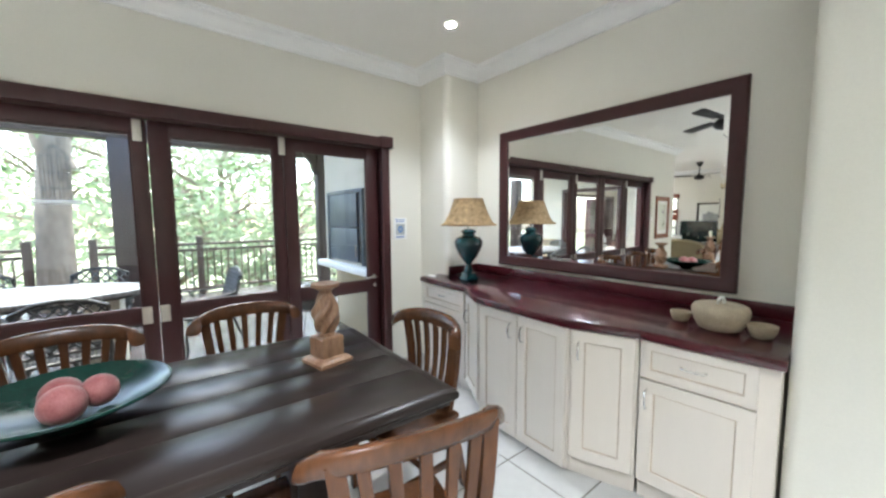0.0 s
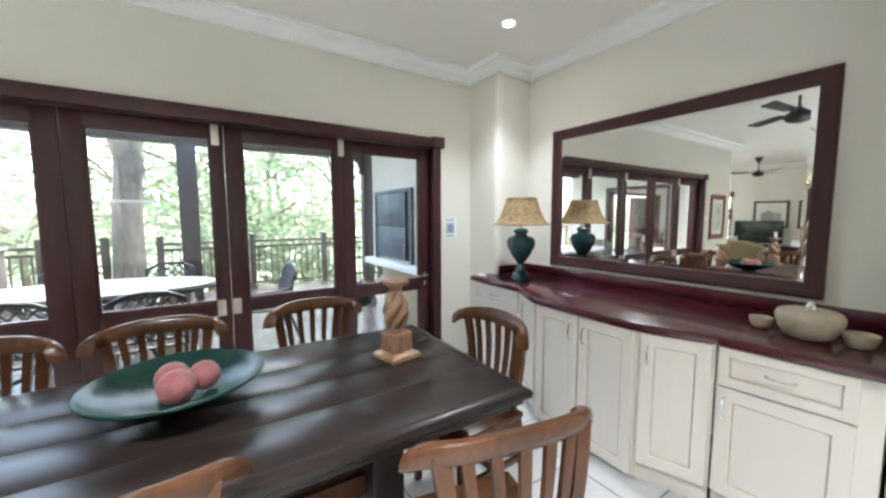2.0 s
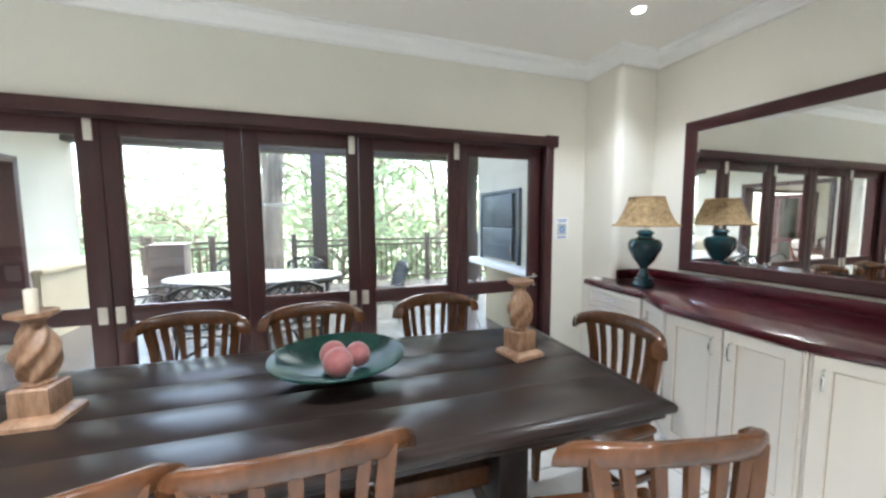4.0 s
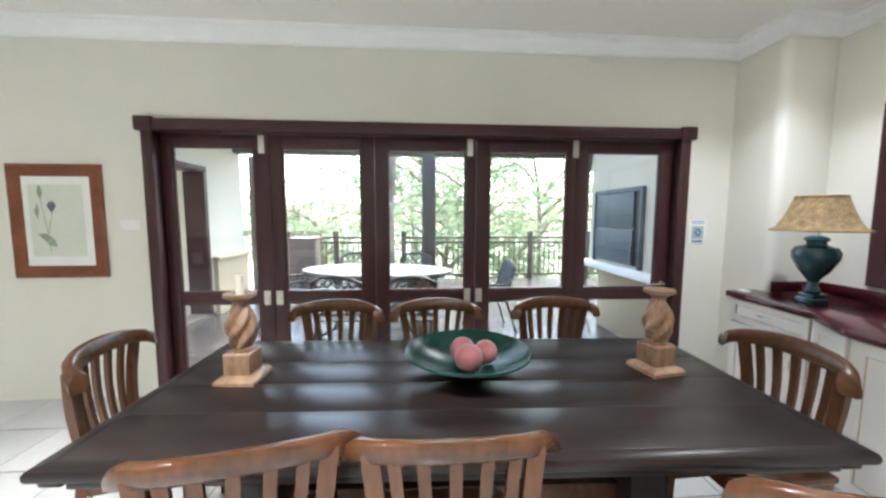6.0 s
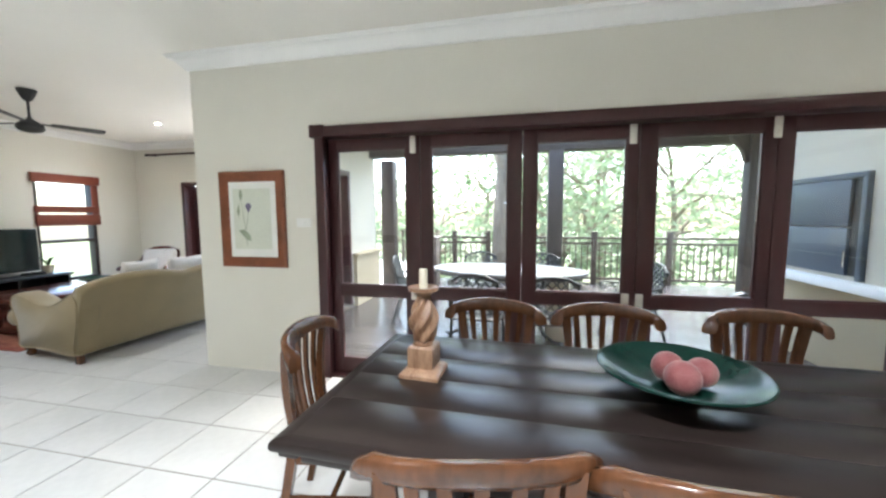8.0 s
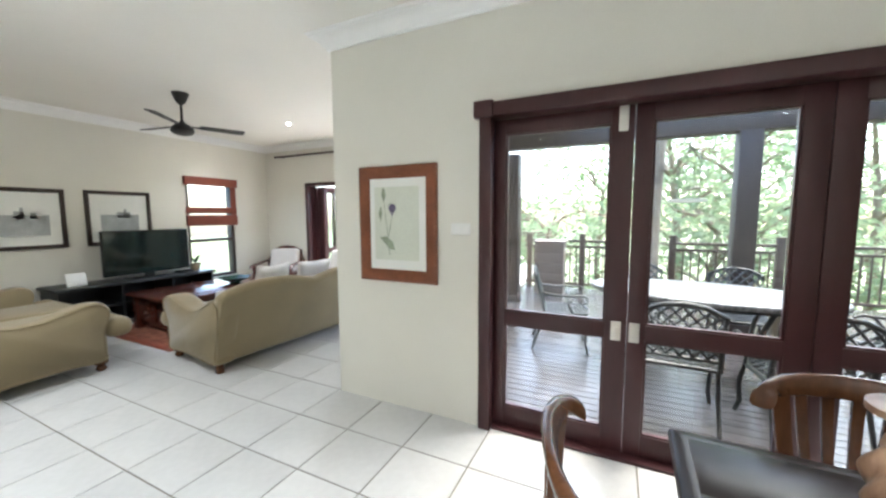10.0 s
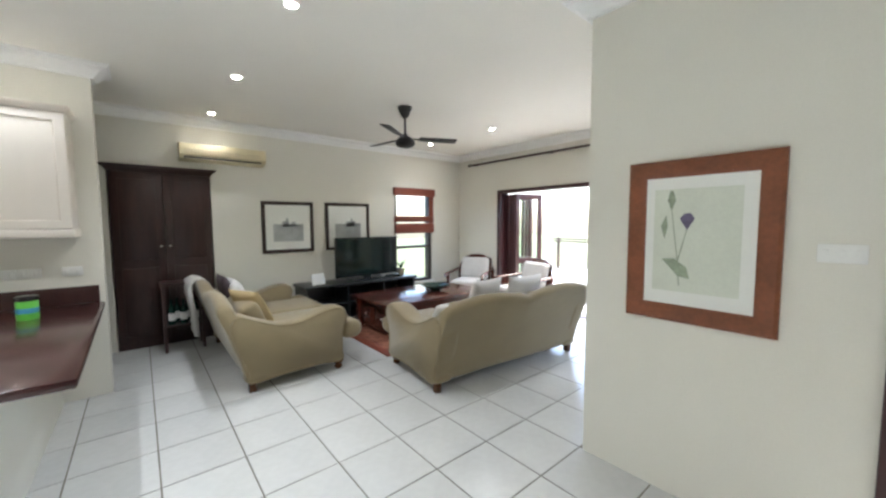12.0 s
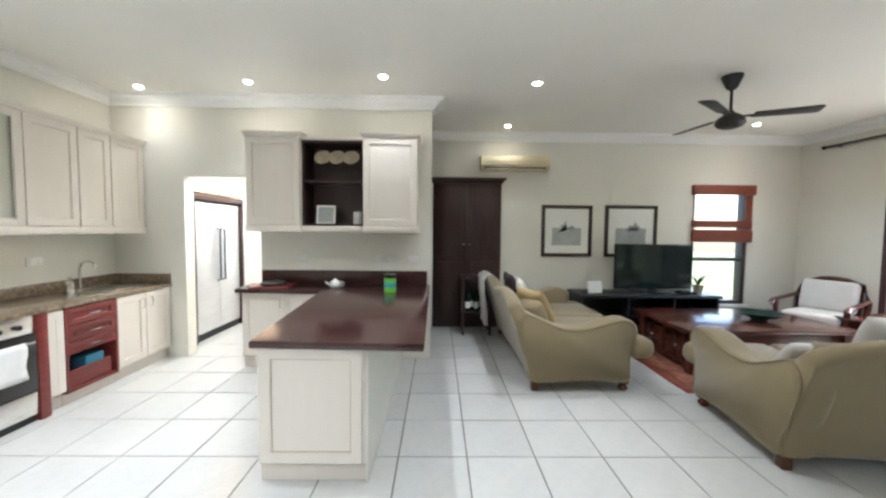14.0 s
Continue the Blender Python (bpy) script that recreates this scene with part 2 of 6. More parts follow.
def soften(t, bev):
    """Round edges shade smoothly, broad faces stay flat."""
    for f in t.faces:
        f.smooth = f.calc_area() / max(e.calc_length() for e in f.edges) < 1.6 * bev


def merge(bm, t):
    vs = [bm.verts.new(v.co) for v in t.verts]
    t.verts.index_update()
    for f in t.faces:
        bm.faces.new([vs[v.index] for v in f.verts]).smooth = f.smooth
    t.free()


def loft(bm, rings, cap=True, loop=False):
    """Skin between rings of points, all of one length."""
    made = [[bm.verts.new(p) for p in r] for r in rings]
    n = len(made[0])
    pairs = list(zip(made, made[1:])) + ([(made[-1], made[0])] if loop else [])
    for a, b in pairs:
        for i in range(n):
            bm.faces.new((a[i], a[(i + 1) % n], b[(i + 1) % n], b[i])).smooth = True
    if cap and not loop:
        bm.faces.new(made[0][::-1])
        bm.faces.new(made[-1])
    return bm


def lathe(bm, profile, at=(0, 0, 0), n=24, squash=1.0, cap=True):
    """A turned solid from (radius, height) pairs, bottom to top."""
    rings = [[(at[0] + max(r, 0.0005) * math.cos(2 * math.pi * i / n), at[1] + squash * max(r, 0.0005) * math.sin(2 * math.pi * i / n), at[2] + z) for i in range(n)] for r, z in profile]
    return loft(bm, rings, cap)


def tube(bm, pts, r, n=8, flat=1.0, taper=None):
    """A round bar along points."""
    pts = [Vector(p) for p in pts]
    rings = []
    for i, p in enumerate(pts):
        d = (pts[min(i + 1, len(pts) - 1)] - pts[max(i - 1, 0)]).normalized()
        up = Vector((0, 0, 1)) if abs(d.z) < 0.9 else Vector((1, 0, 0))
        a = d.cross(up).normalized()
        b = a.cross(d).normalized()
        k = r if taper is None else r + (taper - r) * i / (len(pts) - 1)
        rings.append([p + a * k * math.cos(2 * math.pi * j / n) + b * k * flat * math.sin(2 * math.pi * j / n) for j in range(n)])
    return loft(bm, rings)


def prism(bm, poly, z0, z1, bev=0.0, m=None):
    """A flat polygon given depth from z0 to z1."""
    t = bmesh.new()
    loft(t, [[(x, y, z0) for x, y in poly], [(x, y, z1) for x, y in poly]])
    bmesh.ops.recalc_face_normals(t, faces=t.faces[:])
    for f in t.faces:
        f.smooth = False
    if bev:
        bmesh.ops.bevel(t, geom=t.edges[:], offset=bev, segments=2, profile=0.5, affect="EDGES")
        soften(t, bev)
    if m is not None:
        t.transform(m)
    merge(bm, t)
    return bm


def part(name, bm, mat, parent=None, label="", sharp=40, smooth=True):
    bmesh.ops.recalc_face_normals(bm, faces=bm.faces[:])
    me = bpy.data.meshes.new(name)
    bm.to_mesh(me)
    bm.free()
    me.materials.append(mat)
    if smooth:
        if sharp == 180:
            me.polygons.foreach_set("use_smooth", [True] * len(me.polygons))
        me.set_sharp_from_angle(angle=radians(sharp))
    ob = new(name, me)
    if parent is not None:
        ob.parent = parent
    if label:
        tagged(ob, label)
    return ob


def thing(name, label, category, group="", at=None):
    ob = new(name)
    ob.empty_display_size = 0.1
    if at is not None:
        ob.matrix_basis = at
    return tagged(ob, label, category, group)


def B(lo, hi, bev=0.0, m=None, seg=2):
    return box(bmesh.new(), lo, hi, bev, m, seg)


def structure(name, bm, mat, label, category):
    return tagged(part(name, bm, mat), label, category, kind="structure")


# ---- large structure ----
DWY, DWO = 3.20, 3.45          # dining door wall, inner and outer face
MWX, NIBX, NIBY = 2.81, 2.12, 0.28
LWX, LNY, LEX = -8.29, 6.27, -3.69
KWX = -6.92
SY = -2.85

bm = B((-9.3, -3.1, -0.12), (3.1, 3.33, -0.004))
box(bm, (-8.55, 3.33, -0.12), (-3.45, 6.52, -0.004))
FLOOR = structure("floor", bm, GROUT, "cream ceramic tile floor with dark grout joints", "floor")

bm = B((LEX, DWY, -0.05), (-2.37, DWO, CEIL))
box(bm, (1.95, DWY, -0.05), (3.0, DWO, CEIL))
box(bm, (-2.37, DWY, 2.16), (1.95, DWO, CEIL))
structure("wall_north", bm, WALL, "cream painted wall round the folding doors", "wall")

bm = B((LEX, DWO, -0.05), (-3.45, 4.25, CEIL))
box(bm, (LEX, 5.85, -0.05), (-3.45, 6.95, CEIL))
box(bm, (LEX, 4.25, 2.18), (-3.45, 5.85, CEIL))
structure("wall_terrace_west", bm, OUTWALL, "cream plastered wall between terrace and living room", "wall")
bm = B((-3.45, 5.95, -0.1), (-3.38, 6.95, 0.78))
box(bm, (-3.46, 5.93, 0.78), (-3.34, 6.99, 0.84), 0.015)
structure("trim_dado", bm, DADO_AND_SHADE, "plaster dado ledge on terrace wall", "trim")

bm = B((-8.5, LNY, -0.05), (-7.2, 6.5, CEIL))
box(bm, (-4.3, LNY, -0.05), (LEX, 6.5, CEIL))
box(bm, (-7.2, LNY, 2.13), (-4.3, 6.5, CEIL))
structure("wall_living_north", bm, WALL, "cream painted living room wall with wide door opening", "wall")

bm = B((-8.5, -0.7, -0.05), (LWX, 0.69, CEIL))
box(bm, (-8.5, 0.69, 2.24), (LWX, 1.73, CEIL))
box(bm, (-8.5, 1.73, -0.05), (LWX, 4.64, CEIL))
box(bm, (-8.5, 4.64, -0.05), (LWX, 5.5, 0.38))
box(bm, (-8.5, 4.64, 2.14), (LWX, 5.5, CEIL))
box(bm, (-8.5, 5.5, -0.05), (LWX, 6.5, CEIL))
box(bm, (-9.0, 0.5, -0.05), (-8.9, 1.9, CEIL))
structure("wall_west", bm, WALL, "cream painted living room end wall", "wall")

bm = B((-7.07, SY, -0.05), (KWX, -2.06, CEIL))
box(bm, (-7.07, -1.215, -0.05), (KWX, 0.70, CEIL))
box(bm, (-7.07, -2.06, 2.05), (KWX, -1.215, CEIL))
structure("wall_kitchen", bm, WALL, "cream kitchen wall with open pantry doorway", "wall")
bm = B((-9.3, -3.0, -0.05), (-9.2, -0.7, CEIL))
box(bm, (-9.3, -0.78, -0.05), (-7.07, -0.7, CEIL))
structure("wall_pantry", bm, CORNICE, "white pantry wall", "wall")
structure("wall_south", B((-9.3, -3.05, -0.05), (3.0, SY, CEIL)), WALL, "cream painted kitchen wall", "wall")
structure("wall_east", B((MWX, NIBY, -0.05), (3.0, DWY, CEIL)), WALL, "cream painted wall behind the mirror", "wall")
def round_block(x0, y0, x1, y1, corner, r=0.05):
    """A wall block with one rounded upright corner."""
    cx, cy = corner
    sx, sy = (1 if cx == x0 else -1), (1 if cy == y0 else -1)
    arc = [(cx + sx * r * (1 - math.cos(a)), cy + sy * r * (1 - math.sin(a))) for a in [i * math.pi / 12 for i in range(7)]]
    pts = {(x0, y0), (x1, y0), (x0, y1), (x1, y1)} - {corner}
    ring = arc + list(pts)
    mx, my = (x0 + x1) / 2, (y0 + y1) / 2
    ring.sort(key=lambda p: math.atan2(p[1] - my, p[0] - mx))
    return prism(bmesh.new(), ring, -0.05, CEIL)
structure("wall_nib", round_block(NIBX, SY, 3.0, NIBY, (NIBX, NIBY)), WALL, "cream painted projecting wall beside the sideboard", "wall")
structure("wall_pilaster", round_block(2.40, 2.77, MWX, DWY, (2.40, 2.77), 0.07), WALL, "rounded cream pilaster in the corner", "wall")

bm = B((-9.3, -3.05, CEIL), (3.0, DWO, CEIL + 0.14))
box(bm, (-8.5, DWO, CEIL), (LEX + 0.24, 6.5, CEIL + 0.14))
structure("ceiling", bm, CEILING, "plain painted plaster ceiling", "ceiling")

# cornice swept round the open-plan room
LOOP = [(KWX, SY), (NIBX, SY), (NIBX, NIBY), (MWX, NIBY), (MWX, 2.77), (2.40, 2.77), (2.40, DWY), (LEX, DWY), (LEX, LNY), (LWX, LNY), (LWX, -0.7), (-7.07, -0.7), (-7.07, 0.70), (KWX, 0.70)]
COVE = [(-0.004, CEIL - 0.112), (0.022, CEIL - 0.112), (0.026, CEIL - 0.096), (0.045, CEIL - 0.085), (0.062, CEIL - 0.058), (0.092, CEIL - 0.034), (0.118, CEIL - 0.028), (0.122, CEIL - 0.012), (0.135, CEIL - 0.01), (0.135, CEIL + 0.002), (-0.004, CEIL + 0.002)]
rings = []
for i, p in enumerate(LOOP):
    a, b = Vector(LOOP[i - 1]), Vector(LOOP[(i + 1) % len(LOOP)])
    p = Vector(p)
    d1, d2 = (p - a).normalized(), (b - p).normalized()
    n1, n2 = Vector((-d1.y, d1.x)), Vector((-d2.y, d2.x))
    miter = (n1 + n2) / (1 + n1.dot(n2))
    rings.append([(p.x + miter.x * o, p.y + miter.y * o, z) for o, z in COVE])
structure("trim_cornice", loft(bmesh.new(), rings, loop=True), CORNICE, "white moulded plaster cornice", "cornice")


# ---- folding glass doors ----
def folding_doors():
    d = tagged(new("door_1"), "closed dark mahogany folding doors with glass panes", "door", kind="structure")
    bm = B((-2.43, 3.165, 0), (-2.345, 3.235, 2.14), 0.008)
    box(bm, (-2.372, 3.2, 0), (-2.358, 3.42, 2.14))
    box(bm, (1.925, 3.165, 0), (2.01, 3.235, 2.14), 0.008)
    box(bm, (1.938, 3.2, 0), (1.952, 3.42, 2.14))
    box(bm, (-2.45, 3.15, 2.135), (2.03, 3.42, 2.225), 0.012)
    box(bm, (-2.46, 3.14, 2.13), (-2.33, 3.2, 2.235), 0.006)
    box(bm, (1.91, 3.14, 2.13), (2.04, 3.2, 2.235), 0.006)
    box(bm, (-2.358, 3.2, 0.0), (1.938, 3.4, 0.018))
    part("door_frame", bm, MAHOG, d)
    F = 3.27                       # room-side face of the leaves
    stops = [-2.357, -1.515, -0.672, 0.18, 1.055, 1.937]
    glass = [(-2.275, -1.64), (-1.418, -0.785), (-0.565, 0.092), (0.297, 0.975), (1.152, 1.815)]
    for i, (g0, g1) in enumerate(glass):
        a, b = stops[i] + 0.002, stops[i + 1] - 0.002
        bm = B((a, F, 0.02), (g0, F + 0.045, 2.132), 0.004)
        box(bm, (g1, F, 0.02), (b, F + 0.045, 2.132), 0.004)
        for z0, z1 in ((0.02, 0.155), (0.748, 0.842), (2.035, 2.132)):
            box(bm, (g0 - 0.004, F + 0.002, z0), (g1 + 0.004, F + 0.043, z1), 0.004)
        for z0, z1 in ((0.155, 0.748), (0.842, 2.035)):
            for e0, e1 in (((g0, z0), (g0 + 0.012, z1)), ((g1 - 0.012, z0), (g1, z1)), ((g0, z0), (g1, z0 + 0.012)), ((g0, z1 - 0.012), (g1, z1))):
                box(bm, (e0[0], F + 0.01, e0[1]), (e1[0], F + 0.035, e1[1]))
        leaf = part("door_leaf", bm, MAHOG, d)
        for z0, z1 in ((0.155, 0.748), (0.842, 2.035)):
            p = part("glass_pane", B((g0 + 0.002, F + 0.0205, z0 + 0.002), (g1 - 0.002, F + 0.0245, z1 - 0.002)), GLASS, leaf, "clear glass pane")
            p.visible_shadow = False
    for x in (-1.575, 0.128, 1.045):
        bm = B((x - 0.025, F - 0.013, 1.985), (x + 0.025, F + 0.001, 2.13), 0.006)
        box(bm, (x - 0.008, F - 0.02, 2.02), (x + 0.008, F - 0.011, 2.07), 0.003)
        part("top_bolt", bm, LATCH, d, "satin nickel bolt plate")
    for x in (-1.575, -1.475, 0.112, 0.213):
        bm = B((x - 0.028, F - 0.01, 0.735), (x + 0.028, F + 0.001, 0.855), 0.006)
        box(bm, (x - 0.012, F - 0.015, 0.765), (x + 0.012, F - 0.007, 0.825), 0.003)
        part("flush_latch", bm, LATCH, d, "satin nickel flush latch")
    bm = lathe(bmesh.new(), [(0.024, 0), (0.024, 0.008), (0.01, 0.012), (0.01, 0.05)], n=16)
    bm.transform(pose(1.875, F + 0.001, 0.885, 90, 0, 0))
    tube(bm, [(1.875, F - 0.045, 0.885), (1.835, F - 0.049, 0.888), (1.785, F - 0.045, 0.882), (1.75, F - 0.039, 0.878)], 0.009)
    t = lathe(bmesh.new(), [(0.022, 0), (0.022, 0.008), (0.005, 0.01)], n=16)
    t.transform(pose(1.88, F + 0.001, 0.80, 90, 0, 0))
    merge(bm, t)
    part("door_handle", bm, CHROME, d, "chrome lever handle and lock")
folding_doors()


# ---- living room openings ----
def living_door():
    d = tagged(new("door_2"), "dark timber folding doors standing open to the balcony", "door", kind="structure")
    bm = B((-7.2, 6.25, 0), (-7.13, 6.5, 2.13), 0.006)
    box(bm, (-4.37, 6.25, 0), (-4.3, 6.5, 2.13), 0.006)
    box(bm, (-7.2, 6.25, 2.08), (-4.3, 6.5, 2.14), 0.006)
    box(bm, (-7.2, 6.3, 0), (-4.3, 6.46, 0.02))
    part("door_frame", bm, MAHOG, d)
    for i, (x, y, ang) in enumerate(((-7.10, 6.46, 96), (-7.03, 6.47, 94), (-6.96, 6.46, 92), (-6.90, 6.44, 74))):
        m = pose(x, y, 0, 0, 0, ang)
        w = 0.62
        bm = bmesh.new()
        for lo, hi in (((0, 0, 0.03), (0.09, 0.04, 2.07)), ((w - 0.09, 0, 0.03), (w, 0.04, 2.07)), ((0.09, 0, 0.03), (w - 0.09, 0.04, 0.2)), ((0.09, 0, 0.74), (w - 0.09, 0.04, 0.84)), ((0.09, 0, 1.97), (w - 0.09, 0.04, 2.07))):
            box(bm, lo, hi, 0.004, m)
        leaf = part("door_leaf", bm, MAHOG, d)
        for z0, z1 in ((0.2, 0.74), (0.84, 1.97)):
            g = part("glass_pane", B((0.09, 0.018, z0), (w - 0.09, 0.022, z1), 0, m), GLASS, leaf, "clear glass pane")
            g.visible_shadow = False
living_door()


def terrace_opening():
    d = tagged(new("door_3"), "dark timber door frame open between terrace and living room", "door", kind="structure")
    bm = B((-3.72, 4.25, 0), (-3.42, 4.33, 2.18), 0.006)
    box(bm, (-3.72, 5.77, 0), (-3.42, 5.85, 2.18), 0.006)
    box(bm, (-3.72, 4.25, 2.11), (-3.42, 5.85, 2.19), 0.006)
    part("door_frame", bm, MAHOG, d)
terrace_opening()


def side_window():
    w = tagged(new("window_1"), "dark framed window with half-raised red bamboo blind", "window", kind="structure")
    bm = B((-8.45, 4.64, 0.38), (-8.31, 4.69, 2.14), 0.005)
    box(bm, (-8.45, 5.45, 0.38), (-8.31, 5.5, 2.14), 0.005)
    for z in (0.38, 1.04, 2.09):
        box(bm, (-8.45, 4.69, z), (-8.31, 5.45, z + 0.05), 0.005)
    part("window_frame", bm, POST, w)
    for z0, z1 in ((0.43, 1.04), (1.09, 2.09)):
        g = part("pane", B((-8.402, 4.69, z0), (-8.398, 5.45, z1)), GLASS, w, "clear glass pane")
        g.visible_shadow = False
    part("window_sill", B((-8.33, 4.6, 0.345), (-8.25, 5.54, 0.38), 0.006), WHITE, w)
side_window()


def roman_blind():
    b = thing("window_blind", "red-brown woven bamboo roman blind, half raised", "blind")
    part("headrail", B((-8.285, 4.60, 2.04), (-8.22, 5.55, 2.19), 0.01), BLIND, b)
    part("folded_cloth", B((-8.285, 4.615, 1.33), (-8.225, 5.535, 1.52), 0.025), BLIND, b)
    part("cloth_band", B((-8.28, 4.615, 1.55), (-8.25, 5.535, 1.66), 0.01), BLIND, b)
    part("side_band", B((-8.28, 5.43, 1.5), (-8.262, 5.535, 2.06), 0.004), BLIND, b)
    part("cord", tube(bmesh.new(), [(-8.25, 4.66, 2.05), (-8.25, 4.66, 1.5)], 0.004), BLIND, b)
roman_blind()


def curtain_rod():
    r = thing("curtain_rod", "long dark curtain rod above the balcony doors", "curtain rod")
    part("rod", tube(bmesh.new(), [(-7.88, 6.19, 2.68), (-4.0, 6.19, 2.68)], 0.018, 10), DARKWOOD, r)
    for x in (-7.9, -3.98):
        part("finial", lathe(bmesh.new(), [(0.0, -0.03), (0.03, -0.01), (0.03, 0.01), (0.0, 0.03)], (x, 6.19, 2.68), 12), DARKWOOD, r)
    for x in (-7.75, -6.0, -4.2):
        part("bracket", B((x - 0.012, 6.19, 2.66), (x + 0.012, 6.272, 2.70), 0.003), DARKWOOD, r)
curtain_rod()


# ---- downlights ----
def downlights():
    first = thing("downlight", "small round recessed ceiling downlight, lit; unseen dining ones added as fill", "downlight", "ceiling downlights")
    bm = bmesh.new()
    lathe(bm, [(0.052, -0.001), (0.052, -0.008), (0.045, -0.012), (0.036, -0.008), (0.034, 0.0)], n=20)
    part("trim_ring", bm, WHITE, first)
    part("lens", lathe(bmesh.new(), [(0.029, 0.0), (0.029, -0.006), (0.001, -0.0065)], n=16), LENS, first, "bright lamp lens")
    # the added dining fill lamps get the same fitting
    for i, (x, y, power) in enumerate(DOWNLIGHTS):
        m = pose(x, y, CEIL)
        if i == 0:
            first.matrix_basis = m
        else:
            copy_thing(first, m)
downlights()


# ---- cabinets ----
def handle(bm, x, z, upright=True):
    """A bowed bar pull, in front of a door face at y = 0."""
    pts = [(-0.05, 0.0), (-0.045, -0.022), (-0.02, -0.032), (0.02, -0.032), (0.045, -0.022), (0.05, 0.0)]
    tube(bm, [(x, y, z + s) if upright else (x + s, y, z) for s, y in pts], 0.0055, 8)
    return bm


def front_panel(parent, x0, x1, z0, z1, grip, mat=CREAM, name="door", glaze=GLAZE):
    """A framed door or drawer front, its field set back and edged with a dark bead."""
    f = 0.062 if z1 - z0 > 0.25 else 0.042
    def rect(o, y):
        return [(x0 + o, y, z0 + o), (x1 - o, y, z0 + o), (x1 - o, y, z1 - o), (x0 + o, y, z1 - o)]
    door = part(name, loft(bmesh.new(), [rect(0, 0), rect(0, -0.018), rect(0.002, -0.02), rect(f - 0.002, -0.02), rect(f, -0.017), rect(f + 0.006, -0.009), rect(f + 0.03, -0.0105)]), mat, parent)
    part("bead", loft(bmesh.new(), [[a, b, c, d] for a, b, c, d in zip(rect(f, -0.010), rect(f, -0.0145), rect(f + 0.0055, -0.0125), rect(f + 0.006, -0.0085))], loop=True), glaze, door, "brown glazed bead")
    if grip:
        gx, gz, up = grip
        bm = handle(bmesh.new(), gx, gz, up)
        bm.transform(Matrix.Translation((0, -0.02, 0)))
        part("handle", bm, CHROME, door, "bowed chrome handle")
    return door


def base_unit(p0, p1, depth, z0, z1, fronts, label, name="base_cabinet", mat=CREAM, kick=True, group="", glaze=GLAZE):
    """A floor cabinet whose front runs from p0 to p1; fronts: rows of (u0, u1, v0, v1, grip)."""
    d = Vector(p1) - Vector(p0)
    w = d.length
    c = thing(name, label, "cabinet", group, pose(p0[0], p0[1], 0, 0, 0, math.degrees(math.atan2(d.y, d.x))))
    part("body", B((0, 0.0015, z0), (w, depth, z1), 0.002), mat, c)
    if kick and z0 > 0.02:
        part("plinth", B((0.0, 0.03, 0), (w, depth, z0), 0.002), mat, c)
    for x0, x1, v0, v1, grip in fronts:
        front_panel(c, x0, x1, v0, v1, grip, mat, glaze=glaze)
    return c


def counter_top(name, label, poly, z0, z1, mat, front):
    """A slab on a polygon, with a nosing strip along each front edge."""
    c = thing(name, label, "countertop")
    part("slab", prism(bmesh.new(), poly, z0, z1, 0.006), mat, c)
    for p, q in zip(front, front[1:]):
        d = Vector(q) - Vector(p)
        part("front_edge", B((0.004, -0.005, z0 - 0.004), (d.length - 0.004, 0.006, z1 - 0.010), 0.003, pose(p[0], p[1], 0, 0, 0, math.degrees(math.atan2(d.y, d.x)))), mat, c)


def sideboard():
    T = 0.862
    base_unit((2.185, 2.84), (2.145, 2.2), 0.35, 0.11, T, [(0.01, 0.62, 0.68, 0.85, (0.32, 0.775, False)), (0.01, 0.62, 0.12, 0.67, (0.55, 0.52, True))], "cream drawer-and-door sideboard cabinet")
    base_unit((2.145, 2.198), (1.965, 1.868), 0.2, 0.11, T, [(0.012, 0.36, 0.12, 0.85, (0.09, 0.68, True))], "narrow angled cream sideboard cabinet")
    base_unit((1.962, 1.864), (1.935, 1.142), 0.5, 0.02, T, [(0.01, 0.355, 0.03, 0.85, (0.31, 0.74, True)), (0.365, 0.712, 0.03, 0.85, (0.41, 0.74, True))], "cream double-door sideboard cabinet")
    base_unit((1.942, 1.138), (2.055, 0.82), 0.2, 0.11, T, [(0.015, 0.322, 0.12, 0.85, (0.05, 0.74, True))], "angled cream single-door sideboard cabinet")
    base_unit((2.058, 0.816), (2.085, 0.29), 0.5, 0.11, T, [(0.01, 0.46, 0.665, 0.85, (0.235, 0.765, False)), (0.01, 0.46, 0.12, 0.655, (0.045, 0.56, True))], "cream sideboard cabinet with drawer over door")
    poly = [(2.15, 2.87), (2.40, 2.87), (2.40, 2.77), (MWX, 2.77), (MWX, NIBY + 0.002), (2.118, NIBY + 0.002), (2.05, 0.27), (2.025, 0.805), (1.905, 1.135), (1.935, 1.88), (2.115, 2.21)]
    counter_top("sideboard_top", "glossy burgundy stained wooden sideboard top", poly[::-1], 0.863, 0.902, BURGUNDY, poly[6:] + poly[:1])
    bm = B((2.785, 0.285, 0.903), (MWX, 2.765, 0.985), 0.004)
    box(bm, (2.42, 2.745, 0.903), (2.79, 2.77, 0.985), 0.004)
    tagged(part("splashback", bm, BURGUNDY), "burgundy stained wooden upstand behind the sideboard top", "splashback")
sideboard()


